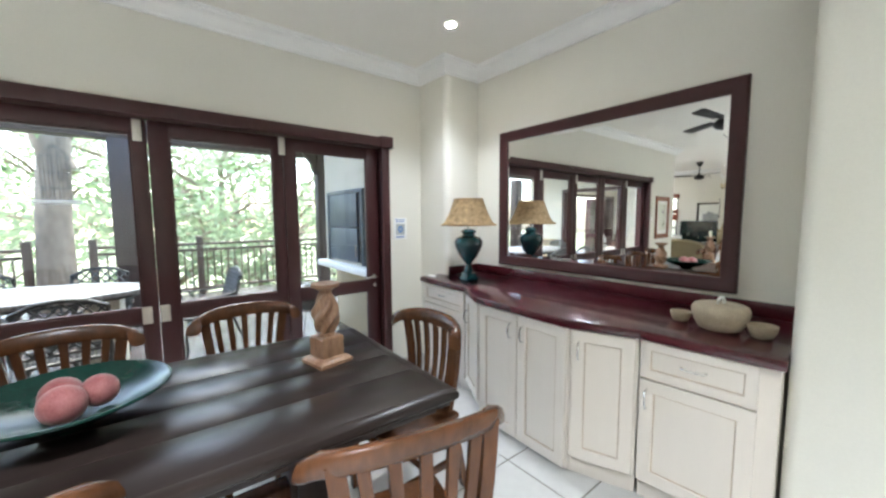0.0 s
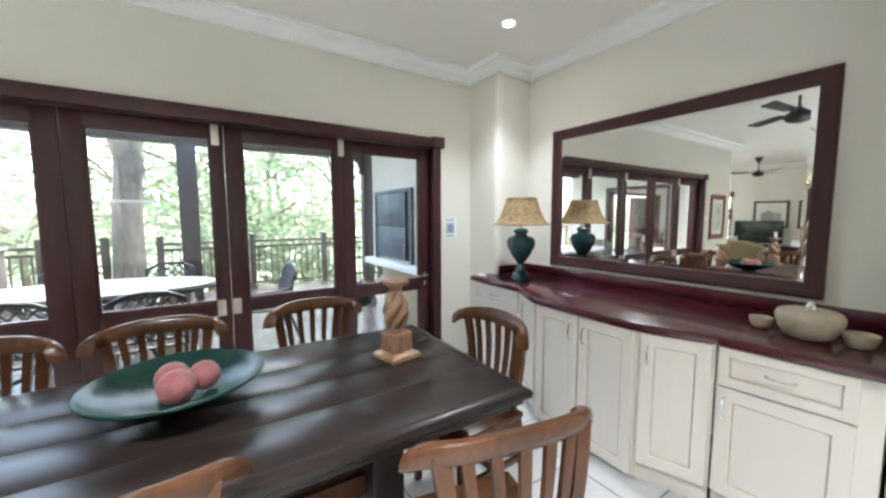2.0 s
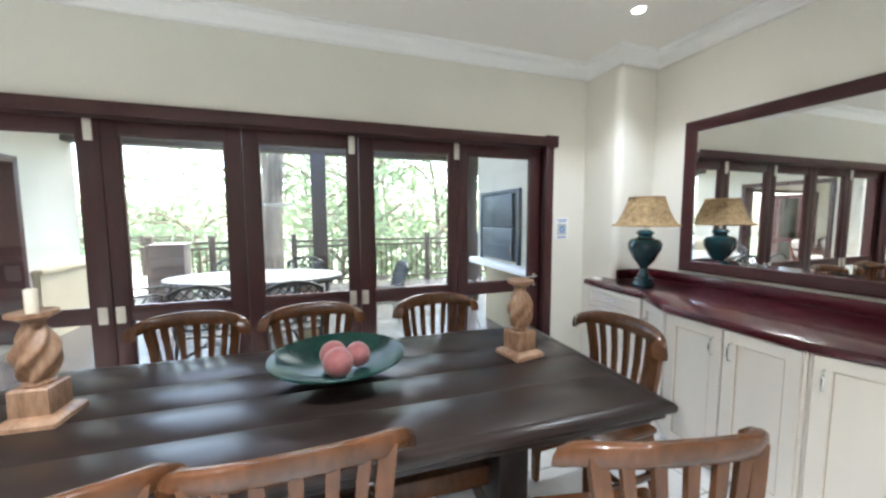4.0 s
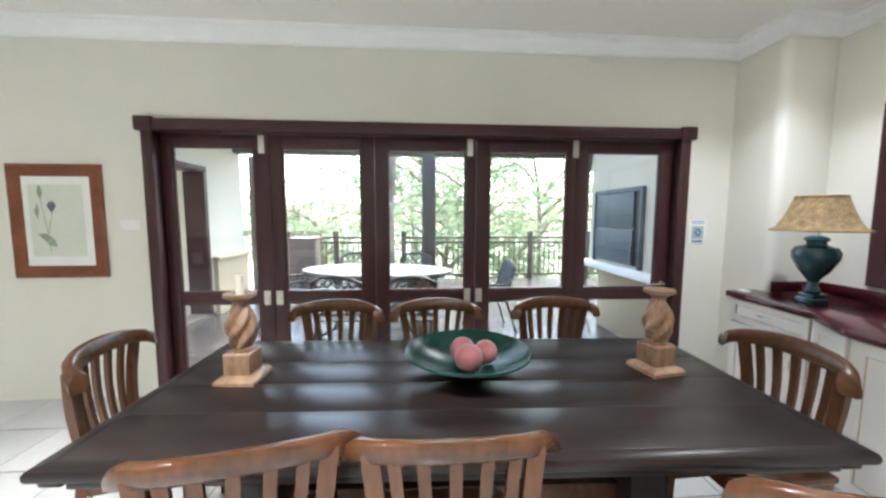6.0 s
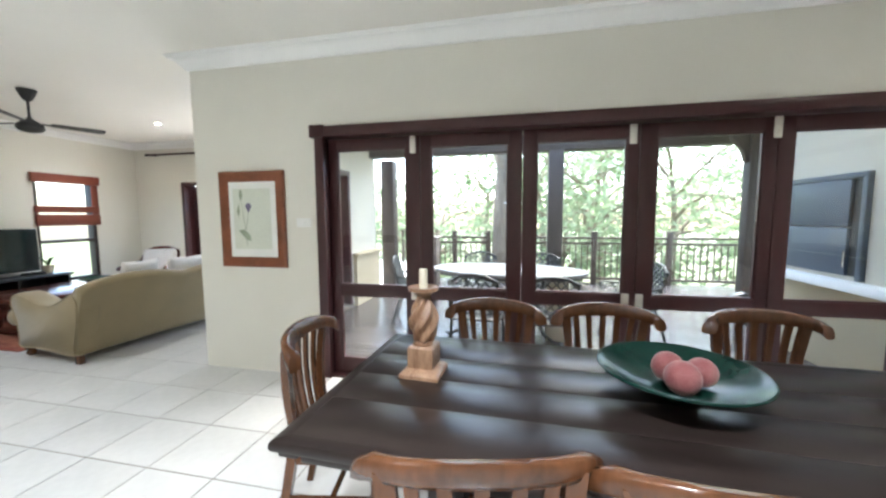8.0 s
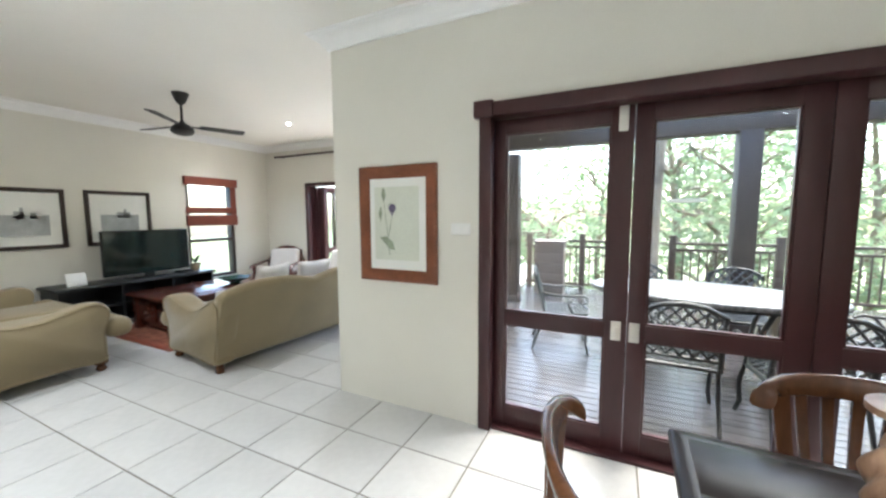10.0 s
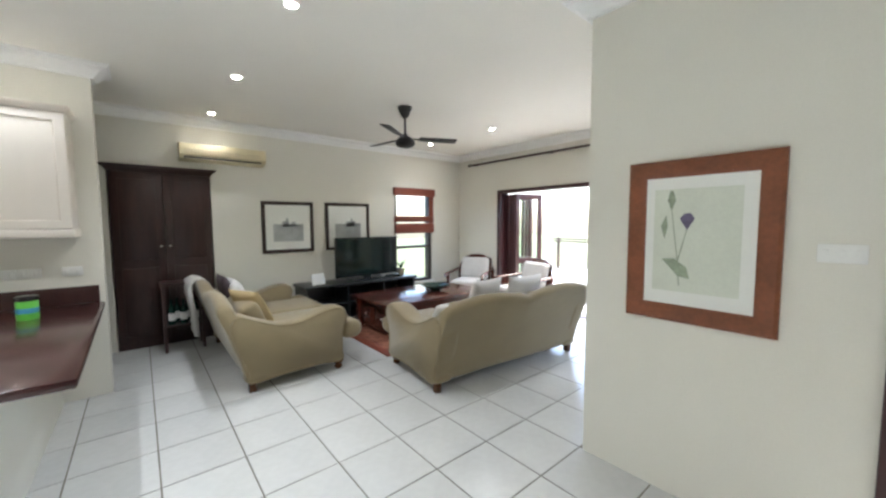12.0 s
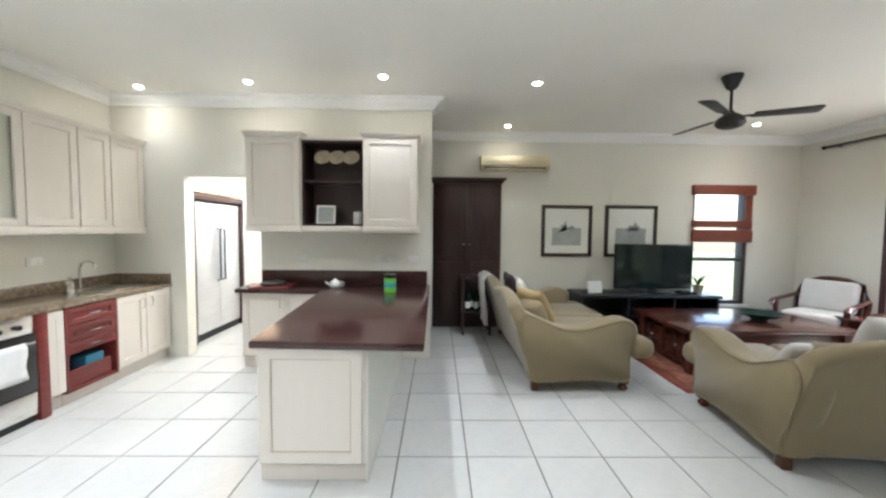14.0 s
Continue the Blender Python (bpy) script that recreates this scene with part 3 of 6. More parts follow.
def wall_mirror():
    m = thing("wall_mirror", "large wall mirror in a dark mahogany frame", "mirror")
    y0, y1, z0, z1, w = 0.60, 2.445, 1.012, 2.245, 0.085
    prof = [(0, 0.0), (0, 0.028), (0.012, 0.036), (0.03, 0.034), (0.05, 0.022), (0.07, 0.02), (w, 0.014), (w, 0.0)]
    rings = []
    for cy, cz, sy, sz in ((y0, z0, 1, 1), (y1, z0, -1, 1), (y1, z1, -1, -1), (y0, z1, 1, -1)):
        rings.append([(MWX - h - 0.002, cy + sy * o, cz + sz * o) for o, h in prof])
    part("frame", loft(bmesh.new(), rings, loop=True), MAHOG, m, sharp=30)
    bm = bmesh.new()
    e = 0.028
    a = [(MWX - 0.006, y, z) for y, z in ((y0 + w, z0 + w), (y1 - w, z0 + w), (y1 - w, z1 - w), (y0 + w, z1 - w))]
    b = [(MWX - 0.0095, y, z) for y, z in ((y0 + w + e, z0 + w + e), (y1 - w - e, z0 + w + e), (y1 - w - e, z1 - w - e), (y0 + w + e, z1 - w - e))]
    loft(bm, [a, b], cap=False)
    bm.faces.new([v for v in bm.verts][4:])
    part("mirror_glass", bm, MIRROR, m, "bevelled silvered glass", smooth=False)
wall_mirror()


# ---- dining table and chairs ----
TABLE = pose(-0.15, 1.70, 0, 0, 0, -2.0)
def dining_table():
    t = thing("dining_table", "long dark brown plank dining table, worn glossy top", "table", at=TABLE)
    hl, hw = 1.272, 0.54
    ys = [-hw + 0.05, -0.24, -0.01, 0.22, hw - 0.05]
    for a, b in zip(ys, ys[1:]):
        part("plank", B((-hl + 0.05, a + 0.0003, 0.722), (hl - 0.05, b - 0.0003, 0.767), 0.0008), TABLEWOOD, t)
    for s in (-1, 1):
        # rounded edge boards, mitred round the planks
        edge = [(0.0, 0.722), (0.0, 0.767), (0.036, 0.767), (0.044, 0.763), (0.049, 0.754), (0.05, 0.742), (0.046, 0.73), (0.036, 0.722)]
        part("edge_board", loft(bmesh.new(), [[(u * (hl - 0.05 + o), s * (hw - 0.0497 + o), z) for o, z in edge] for u in (-1, 1)]), TABLEWOOD, t, sharp=30)
        part("edge_board", loft(bmesh.new(), [[(s * (hl - 0.0497 + o), u * (hw - 0.05 + o), z) for o, z in edge] for u in (-1, 1)]), TABLEWOOD, t, sharp=30)
        x0, x1 = sorted((s * (hl - 0.0995), s * hl))
        part("end_lip", B((x0 + 0.01, -hw + 0.03, 0.695), (x1 - 0.02, hw - 0.03, 0.7215), 0.006), TABLEWOOD, t)
        l0, l1 = sorted((s * (hw - 0.09), s * (hw - 0.02)))
        part("side_lip", B((-hl + 0.1, l0, 0.695), (hl - 0.1, l1, 0.7215), 0.006), TABLEWOOD, t)
        part("side_apron", B((-1.0, s * 0.38 - 0.015, 0.61), (1.0, s * 0.38 + 0.015, 0.718), 0.004), TABLEWOOD, t)
        part("end_apron", B((s * 1.0 - 0.015, -0.38, 0.61), (s * 1.0 + 0.015, 0.38, 0.718), 0.004), TABLEWOOD, t)
        post = B((s * 0.8 - 0.075, -0.15, 0.12), (s * 0.8 + 0.075, 0.15, 0.69), 0.012)
        part("pedestal", post, TABLEWOOD, t)
        bm = bmesh.new()
        rings = []
        for y, h, w in ((-0.42, 0.05, 0.05), (-0.40, 0.09, 0.055), (-0.34, 0.085, 0.055), (-0.26, 0.10, 0.06), (-0.16, 0.15, 0.07), (0.16, 0.15, 0.07), (0.26, 0.10, 0.06), (0.34, 0.085, 0.055), (0.40, 0.09, 0.055), (0.42, 0.05, 0.05)):
            rings.append([(s * 0.8 - w, y, 0.0), (s * 0.8 + w, y, 0.0), (s * 0.8 + w, y, h), (s * 0.8 - w, y, h)])
        part("foot", loft(bm, rings), CHAIRWOOD, t, "scrolled red-brown foot")
        part("top_cleat", B((s * 0.8 - 0.06, -0.40, 0.64), (s * 0.8 + 0.06, 0.40, 0.719), 0.01), TABLEWOOD, t)
    part("stretcher", B((-0.73, -0.045, 0.2), (0.73, 0.045, 0.3), 0.01), CHAIRWOOD, t)
    return t
dining_table()


def dining_chair():
    c = thing("dining_chair", "varnished teak dining chair with curved slatted back", "chair", "chairs round the dining table")
    part("seat", B((-0.225, -0.2, 0.425), (0.225, 0.225, 0.458), 0.012), CHAIRWOOD, c)
    bm = B((-0.2, 0.185, 0.36), (0.2, 0.208, 0.427), 0.003)
    for x in (-0.2, 0.178):
        box(bm, (x, -0.17, 0.36), (x + 0.022, 0.19, 0.427), 0.003)
    box(bm, (-0.18, -0.185, 0.36), (0.18, -0.165, 0.427), 0.003)
    part("apron", bm, CHAIRWOOD, c)
    for s in (-1, 1):
        part("leg", loft(bmesh.new(), [[(s * 0.2 + dx * w, 0.19 + dy * w, z) for dx, dy in ((-1, -1), (1, -1), (1, 1), (-1, 1))] for z, w in ((0, 0.016), (0.3, 0.021), (0.43, 0.022))]), CHAIRWOOD, c)
        part("leg", loft(bmesh.new(), [[(s * x + dx * w, y + dy * w, z) for dx, dy in ((-1, -1), (1, -1), (1, 1), (-1, 1))] for x, y, z, w in ((0.185, -0.27, 0, 0.017), (0.18, -0.215, 0.25, 0.02), (0.175, -0.185, 0.43, 0.021))]), CHAIRWOOD, c)
        part("stretcher", B((s * 0.19 - 0.011, -0.21, 0.17), (s * 0.19 + 0.011, 0.18, 0.205), 0.004), CHAIRWOOD, c)
    part("cross_stretcher", B((-0.185, -0.03, 0.175), (0.185, -0.008, 0.2), 0.004), CHAIRWOOD, c)
    rings = []
    n = 22
    for i in range(n + 1):
        u = -1 + 2 * i / n
        x, y = 0.272 * math.sin(u * 1.35) / math.sin(1.35), -0.225 + 0.105 * (abs(u) ** 2.1)
        ear = max(0.0, (abs(u) - 0.72) / 0.28)
        z = 0.908 - 0.040 * u * u - 0.012 * ear * ear
        h = (0.038 - 0.006 * u * u + 0.010 * ear * ear) * (1 if abs(u) < 0.96 else 0.8)
        th = 0.018 + 0.006 * u * u + 0.012 * ear * ear
        dx, dy = 0.272 * math.cos(u * 1.35) * 1.35, 0.105 * 2.1 * (abs(u) ** 1.1) * (1 if u > 0 else -1)
        l = math.hypot(dx, dy)
        nx, ny = -dy / l, dx / l
        ring = []
        for a in range(10):
            ca, sa = math.cos(2 * math.pi * a / 10), math.sin(2 * math.pi * a / 10)
            o = th * (abs(ca) ** 0.6) * (1 if ca > 0 else -1)
            k = h * (abs(sa) ** 0.6) * (1 if sa > 0 else -1)
            ring.append((x + nx * (o + 0.25 * k), y + ny * (o - 0.0) - 0.25 * abs(ny) * k, z + k))
        rings.append(ring)
    part("back_rail", loft(bmesh.new(), rings), CHAIRWOOD, c, sharp=60)
    for i in range(7):
        u = -0.66 + 1.32 * i / 6
        xt, yt = 0.272 * math.sin(u * 1.35) / math.sin(1.35), -0.225 + 0.105 * (abs(u) ** 2.1)
        xb, yb = u * 0.245, -0.185 + 0.02 * abs(u)
        w0, w1 = (0.020, 0.024) if i in (0, 6) else (0.0115, 0.0165)
        t0 = 0.015 if i in (0, 6) else 0.009
        rr = []
        for k in range(6):
            f = k / 5
            x, y, z = xb + (xt - xb) * f, yb + (yt - yb) * f - 0.018 * math.sin(math.pi * f), 0.45 + 0.44 * f
            w = w0 + (w1 - w0) * f
            rr.append([(x - w, y - t0, z), (x + w, y - t0, z), (x + w, y + t0, z), (x - w, y + t0, z)])
        part("back_slat", loft(bmesh.new(), rr), CHAIRWOOD, c)
    return c


CHAIRS = [(-0.80, 1.22, 12), (-0.225, 1.235, 0), (0.715, 0.965, -13), (-0.84, 2.31, 176), (-0.195, 2.30, 181), (0.59, 2.31, 182), (1.15, 1.62, 92), (-1.51, 1.85, -80)]
first = dining_chair()
for i, (x, y, r) in enumerate(CHAIRS):
    if i == 0:
        first.matrix_basis = pose(x, y, 0, 0, 0, r)
    else:
        copy_thing(first, pose(x, y, 0, 0, 0, r))


# ---- terrace and garden ----
DZ = -0.06
def terrace():
    deck = tagged(new("deck"), "dark wet timber deck boards", "deck", kind="structure")
    w = 0.098
    n = int((9.0 - 3.46) / 0.104)
    me = None
    for i in range(n):
        if me is None:
            bm = B((-3.44, -w / 2, -0.03), (4.6, w / 2, 0.0), 0.004, seg=1)
            ob = part("deck_board", bm, DECK, deck)
            me = ob.data
        else:
            ob = new("deck_board", me)
            ob.parent = deck
        ob.location = (0, 3.46 + 0.052 + i * 0.104, DZ)
    part("joists", B((-3.44, 3.46, DZ - 0.2), (4.6, 9.0, DZ - 0.05)), POST, deck)
terrace()


def railing(name, label, y, x0, x1, posts, top, base):
    r = thing(name, label, "railing")
    part("top_rail", B((x0, y - 0.045, top - 0.05), (x1, y + 0.045, top), 0.008), RAILWOOD, r)
    part("upper_rail", B((x0, y - 0.02, top - 0.17), (x1, y + 0.02, top - 0.12), 0.005), RAILWOOD, r)
    part("lower_rail", B((x0, y - 0.02, base + 0.09), (x1, y + 0.02, base + 0.14), 0.005), RAILWOOD, r)
    for x in posts:
        bm = B((x - 0.055, y - 0.055, base), (x + 0.055, y + 0.055, top + 0.10), 0.008)
        box(bm, (x - 0.065, y - 0.065, top + 0.10), (x + 0.065, y + 0.065, top + 0.125), 0.006)
        part("post", bm, RAILWOOD, r)
    me, x = None, x0 + 0.07
    while x < x1:
        if all(abs(x - p) > 0.08 for p in posts):
            if me is None:
                ob = part("baluster", B((-0.012, -0.012, base + 0.13), (0.012, 0.012, top - 0.13), 0.002, seg=1), RAILWOOD, r)
                me = ob.data
            else:
                ob = new("baluster", me)
                ob.parent = r
            ob.location = (x, y, 0)
        x += 0.125
    return r
railing("deck_railing", "dark timber deck railing with square posts", 8.85, -3.4, -1.40, [-3.3, -2.22, -1.42], 0.98, DZ)
railing("deck_railing", "dark timber deck railing with square posts", 8.85, -0.66, 4.6, [-0.64, 0.92, 2.43, 3.85], 0.98, DZ)
def balcony():
    b = structure("floor_balcony", B((-9.5, 6.5, -0.1), (-3.45, 12.1, -0.02)), BALCONY, "pale bright balcony floor", "floor")
    r = thing("balcony_railing", "slim steel and timber balcony railing", "railing")
    for z in (0.98, 0.9):
        part("rail", tube(bmesh.new(), [(-9.4, 11.5, z), (-3.5, 11.5, z)], 0.025, 8), RAILWOOD, r)
    for i in range(5):
        part("wire", tube(bmesh.new(), [(-9.4, 11.5, 0.15 + 0.14 * i), (-3.5, 11.5, 0.15 + 0.14 * i)], 0.006, 6), RAILWOOD, r)
    for x in (-9.2, -7.6, -6.0, -4.4):
        part("post", B((x - 0.04, 11.46, -0.02), (x + 0.04, 11.54, 1.03), 0.006), RAILWOOD, r)
balcony()


def timber_post(x, y, w, top, label):
    p = thing("timber_post", label, "post", at=pose(x, y, DZ))
    part("shaft", B((-w / 2, -w / 2, 0), (w / 2, w / 2, top), 0.012), POST, p)
    part("base_shoe", B((-w / 2 - 0.015, -w / 2 - 0.015, 0), (w / 2 + 0.015, w / 2 + 0.015, 0.12), 0.008), POST, p)
timber_post(-0.11, 6.82, 0.24, 2.62, "square dark timber post holding the terrace roof")
timber_post(2.43, 6.12, 0.17, 2.86, "square dark timber post beside the braai wall")
timber_post(-3.3, 7.35, 0.26, 2.62, "square dark timber post at the terrace end")
def terrace_roof():
    bm = B((-3.6, 6.7, 2.54), (4.8, 6.94, 2.80), 0.01)
    structure("trim_roof_beam", bm, POST, "heavy dark timber terrace beam", "beam")
    m = pose(2.43, 6.12, 0)
    t = thing("timber_bracket", "curved dark timber bracket under the roof beam", "bracket")
    for s in (-1, 1):
        part("brace", prism(bmesh.new(), [(0.08 * s, 2.16), (0.12 * s, 2.20), (0.15 * s, 2.34), (0.26 * s, 2.46), (0.30 * s, 2.52), (0.30 * s, 2.80), (0.08 * s, 2.80)], -0.05, 0.05, 0.008, m @ pose(0, 0, 0, 90, 0, 0)), POST, t)
    rafters = tagged(new("terrace_rafters"), "dark timber rafters under the terrace roof", "roof", kind="structure")
    for i in range(9):
        x = -3.3 + i * 0.95
        part("rafter", B((x - 0.03, 3.46, 2.81), (x + 0.03, 7.5, 2.95), 0.004), POST, rafters)
    bm = B((1.3, 3.46, 2.955), (4.9, 7.1, 3.05))
    box(bm, (-3.44, 3.46, 2.955), (-2.3, 6.6, 3.05))
    structure("roof_terrace", bm, CEILING, "pale boarded terrace roof", "roof")
terrace_roof()


def braai_wall():
    # darker tan here is the ledge's shade, put into the colour
    structure("wall_braai_base", B((2.26, 3.46, -0.1), (2.9, 5.15, 0.80), 0.01), DADO_AND_SHADE, "plastered braai base, the ledge's shade put into its tan colour", "wall")
    bm = B((2.12, 3.46, 0.88), (2.9, 5.15, 2.955), 0.01)
    structure("wall_braai", bm, OUTWALL, "cream plastered braai wall on the terrace", "wall")
    structure("trim_braai_ledge", B((2.0, 3.46, 0.80), (2.92, 5.2, 0.88), 0.012), CORNICE, "white ledge on the braai wall", "trim")
    h = thing("braai_hatch", "closed charcoal grey steel braai hatch", "hatch")
    for z in (0.92, 1.344):
        part("panel", B((2.085, 4.085, z), (2.12, 4.93, z + 0.416), 0.006), SHUTTER, h)
    # no real opening: a black strip paints the darkness inside the gap
    part("slot_shade", B((2.11, 3.97, 0.92), (2.1205, 4.08, 1.76)), BLACKMAT, h, "black strip painting the dark of the gap beside the hatch panels")
    bm = B((2.075, 3.92, 0.89), (2.125, 3.965, 1.78), 0.006)
    box(bm, (2.075, 4.935, 0.89), (2.125, 4.98, 1.78), 0.006)
    box(bm, (2.075, 3.92, 1.76), (2.125, 4.98, 1.81), 0.006)
    part("hatch_frame", bm, SHUTTER, h)
    part("bar_handle", tube(bmesh.new(), [(2.05, 4.05, 1.0), (2.05, 4.05, 1.14)], 0.009), CHROME, h)
braai_wall()


def kettle_grill():
    g = thing("kettle_grill", "black kettle barbecue with a lid, on the deck", "barbecue", at=pose(1.68, 4.65, DZ) @ Matrix.Scale(0.8, 4))
    part("bowl", lathe(bmesh.new(), [(0.04, 0.42), (0.16, 0.45), (0.25, 0.53), (0.28, 0.64), (0.285, 0.66)], n=28), BLACK, g)
    part("lid", lathe(bmesh.new(), [(0.288, 0.662), (0.28, 0.72), (0.22, 0.81), (0.12, 0.86), (0.03, 0.875)], n=28), BLACK, g)
    part("lid_handle", tube(bmesh.new(), [(-0.06, 0, 0.865), (-0.055, 0, 0.92), (0.055, 0, 0.92), (0.06, 0, 0.865)], 0.011), CHAIRWOOD, g)
    for a in (90, 210, 330):
        c, s = math.cos(radians(a)), math.sin(radians(a))
        part("leg", tube(bmesh.new(), [(0.15 * c, 0.15 * s, 0.48), (0.3 * c, 0.3 * s, 0.0)], 0.011), CHROME, g)
kettle_grill()


def patio_table():
    t = thing("patio_table", "oval patio table with mottled pale stone top", "table", at=pose(-0.85, 4.95, DZ, 0, 0, -8))
    ring = [(0.98 * math.cos(a), 0.55 * math.sin(a)) for a in [2 * math.pi * i / 48 for i in range(48)]]
    part("tabletop", prism(bmesh.new(), ring, 0.80, 0.845, 0.01), STONETOP, t)
    ring2 = [(0.90 * math.cos(a), 0.48 * math.sin(a)) for a in [2 * math.pi * i / 48 for i in range(48)]]
    part("rim", prism(bmesh.new(), ring2, 0.765, 0.80), IRON, t)
    for sx in (-1, 1):
        for sy in (-1, 1):
            part("leg", tube(bmesh.new(), [(0.5 * sx, 0.25 * sy, 0.78), (0.42 * sx, 0.2 * sy, 0.55), (0.38 * sx, 0.16 * sy, 0.3), (0.5 * sx, 0.24 * sy, 0.1), (0.66 * sx, 0.32 * sy, 0.02), (0.70 * sx, 0.34 * sy, 0.05)], 0.02, 8), IRON, t)
    part("pedestal", B((0.5, -0.12, 0.0), (0.76, 0.12, 0.765), 0.012), OUTWALL, t, "pale cream rendered pedestal")
    part("stretcher", tube(bmesh.new(), [(-0.4, 0, 0.32), (0, 0, 0.36), (0.4, 0, 0.32)], 0.016), IRON, t)
patio_table()


def patio_chair():
    c = thing("patio_chair", "dark cast-iron patio chair with lattice back", "chair", "chairs round the patio table")
    part("seat_frame", tube(bmesh.new(), [(-0.25, -0.2, 0.44), (0.25, -0.2, 0.44), (0.27, 0.1, 0.44), (0.22, 0.25, 0.44), (0, 0.28, 0.44), (-0.22, 0.25, 0.44), (-0.27, 0.1, 0.44), (-0.25, -0.2, 0.44)], 0.016), IRON, c)
    def lattice(name, spot, w, h, pitch, r):
        """Crossed diagonal bars clipped to a panel w wide and h deep; spot(u, v) gives the place."""
        bm = bmesh.new()
        for s in (-1, 1):
            k = -h if s > 0 else 0.0
            while k < (w if s > 0 else w + h):
                v0, v1 = (max(0, -k), min(h, w - k)) if s > 0 else (max(0, k - w), min(h, k))
                if v1 - v0 > 0.01:
                    tube(bm, [spot(k + s * v, v) for v in (v0, (v0 + v1) / 2, v1)], r, 6, 0.7)
                k += pitch
        part(name, bm, IRON, c)
    lattice("seat_lattice", lambda u, v: (u - 0.24, v - 0.19, 0.445), 0.48, 0.42, 0.075, 0.008)
    lattice("back_lattice", lambda u, v: (u - 0.24, -0.215 - 0.10 * v / 0.4, 0.52 + v + 0.04 * math.cos((u - 0.24) * 6) * v / 0.4), 0.48, 0.37, 0.085, 0.0125)
    part("back_rail", tube(bmesh.new(), [(-0.25, -0.22, 0.515), (0.25, -0.22, 0.515)], 0.014), IRON, c)
    back = [(-0.25, -0.21, 0.44), (-0.25, -0.25, 0.65), (-0.25, -0.31, 0.86), (-0.13, -0.325, 0.92), (0, -0.33, 0.935), (0.13, -0.325, 0.92), (0.25, -0.31, 0.86), (0.25, -0.25, 0.65), (0.25, -0.21, 0.44)]
    part("back_frame", tube(bmesh.new(), back, 0.018), IRON, c)
    for s in (-1, 1):
        part("arm", tube(bmesh.new(), [(0.25 * s, -0.26, 0.68), (0.29 * s, -0.1, 0.655), (0.31 * s, 0.1, 0.655), (0.31 * s, 0.2, 0.665), (0.31 * s, 0.245, 0.645), (0.31 * s, 0.25, 0.60), (0.31 * s, 0.215, 0.575), (0.31 * s, 0.18, 0.59), (0.31 * s, 0.185, 0.62), (0.31 * s, 0.21, 0.618)], 0.014), IRON, c)
        part("arm_support", tube(bmesh.new(), [(0.31 * s, 0.12, 0.65), (0.30 * s, 0.05, 0.56), (0.28 * s, 0.1, 0.45)], 0.012), IRON, c)
        part("leg", tube(bmesh.new(), [(0.24 * s, 0.2, 0.44), (0.26 * s, 0.25, 0.25), (0.25 * s, 0.24, 0.1), (0.27 * s, 0.27, 0.0)], 0.015), IRON, c)
        part("leg", tube(bmesh.new(), [(0.24 * s, -0.2, 0.44), (0.24 * s, -0.26, 0.25), (0.25 * s, -0.34, 0.0)], 0.015), IRON, c)
    return c


pc = patio_chair()
for i, (x, y, r) in enumerate([(-2.15, 5.35, -80), (-1.13, 4.17, -3), (-0.40, 4.13, 4), (0.62, 5.0, 95), (-0.35, 5.75, 178), (-1.3, 5.85, 182)]):
    m = pose(x, y, DZ, 0, 0, r)
    if i == 0:
        pc.matrix_basis = m
    else:
        copy_thing(pc, m)

structure("ground", B((-90, -60, -3.3), (90, 120, -3.2)), SOIL, "sloping leafy ground below the house", "ground")


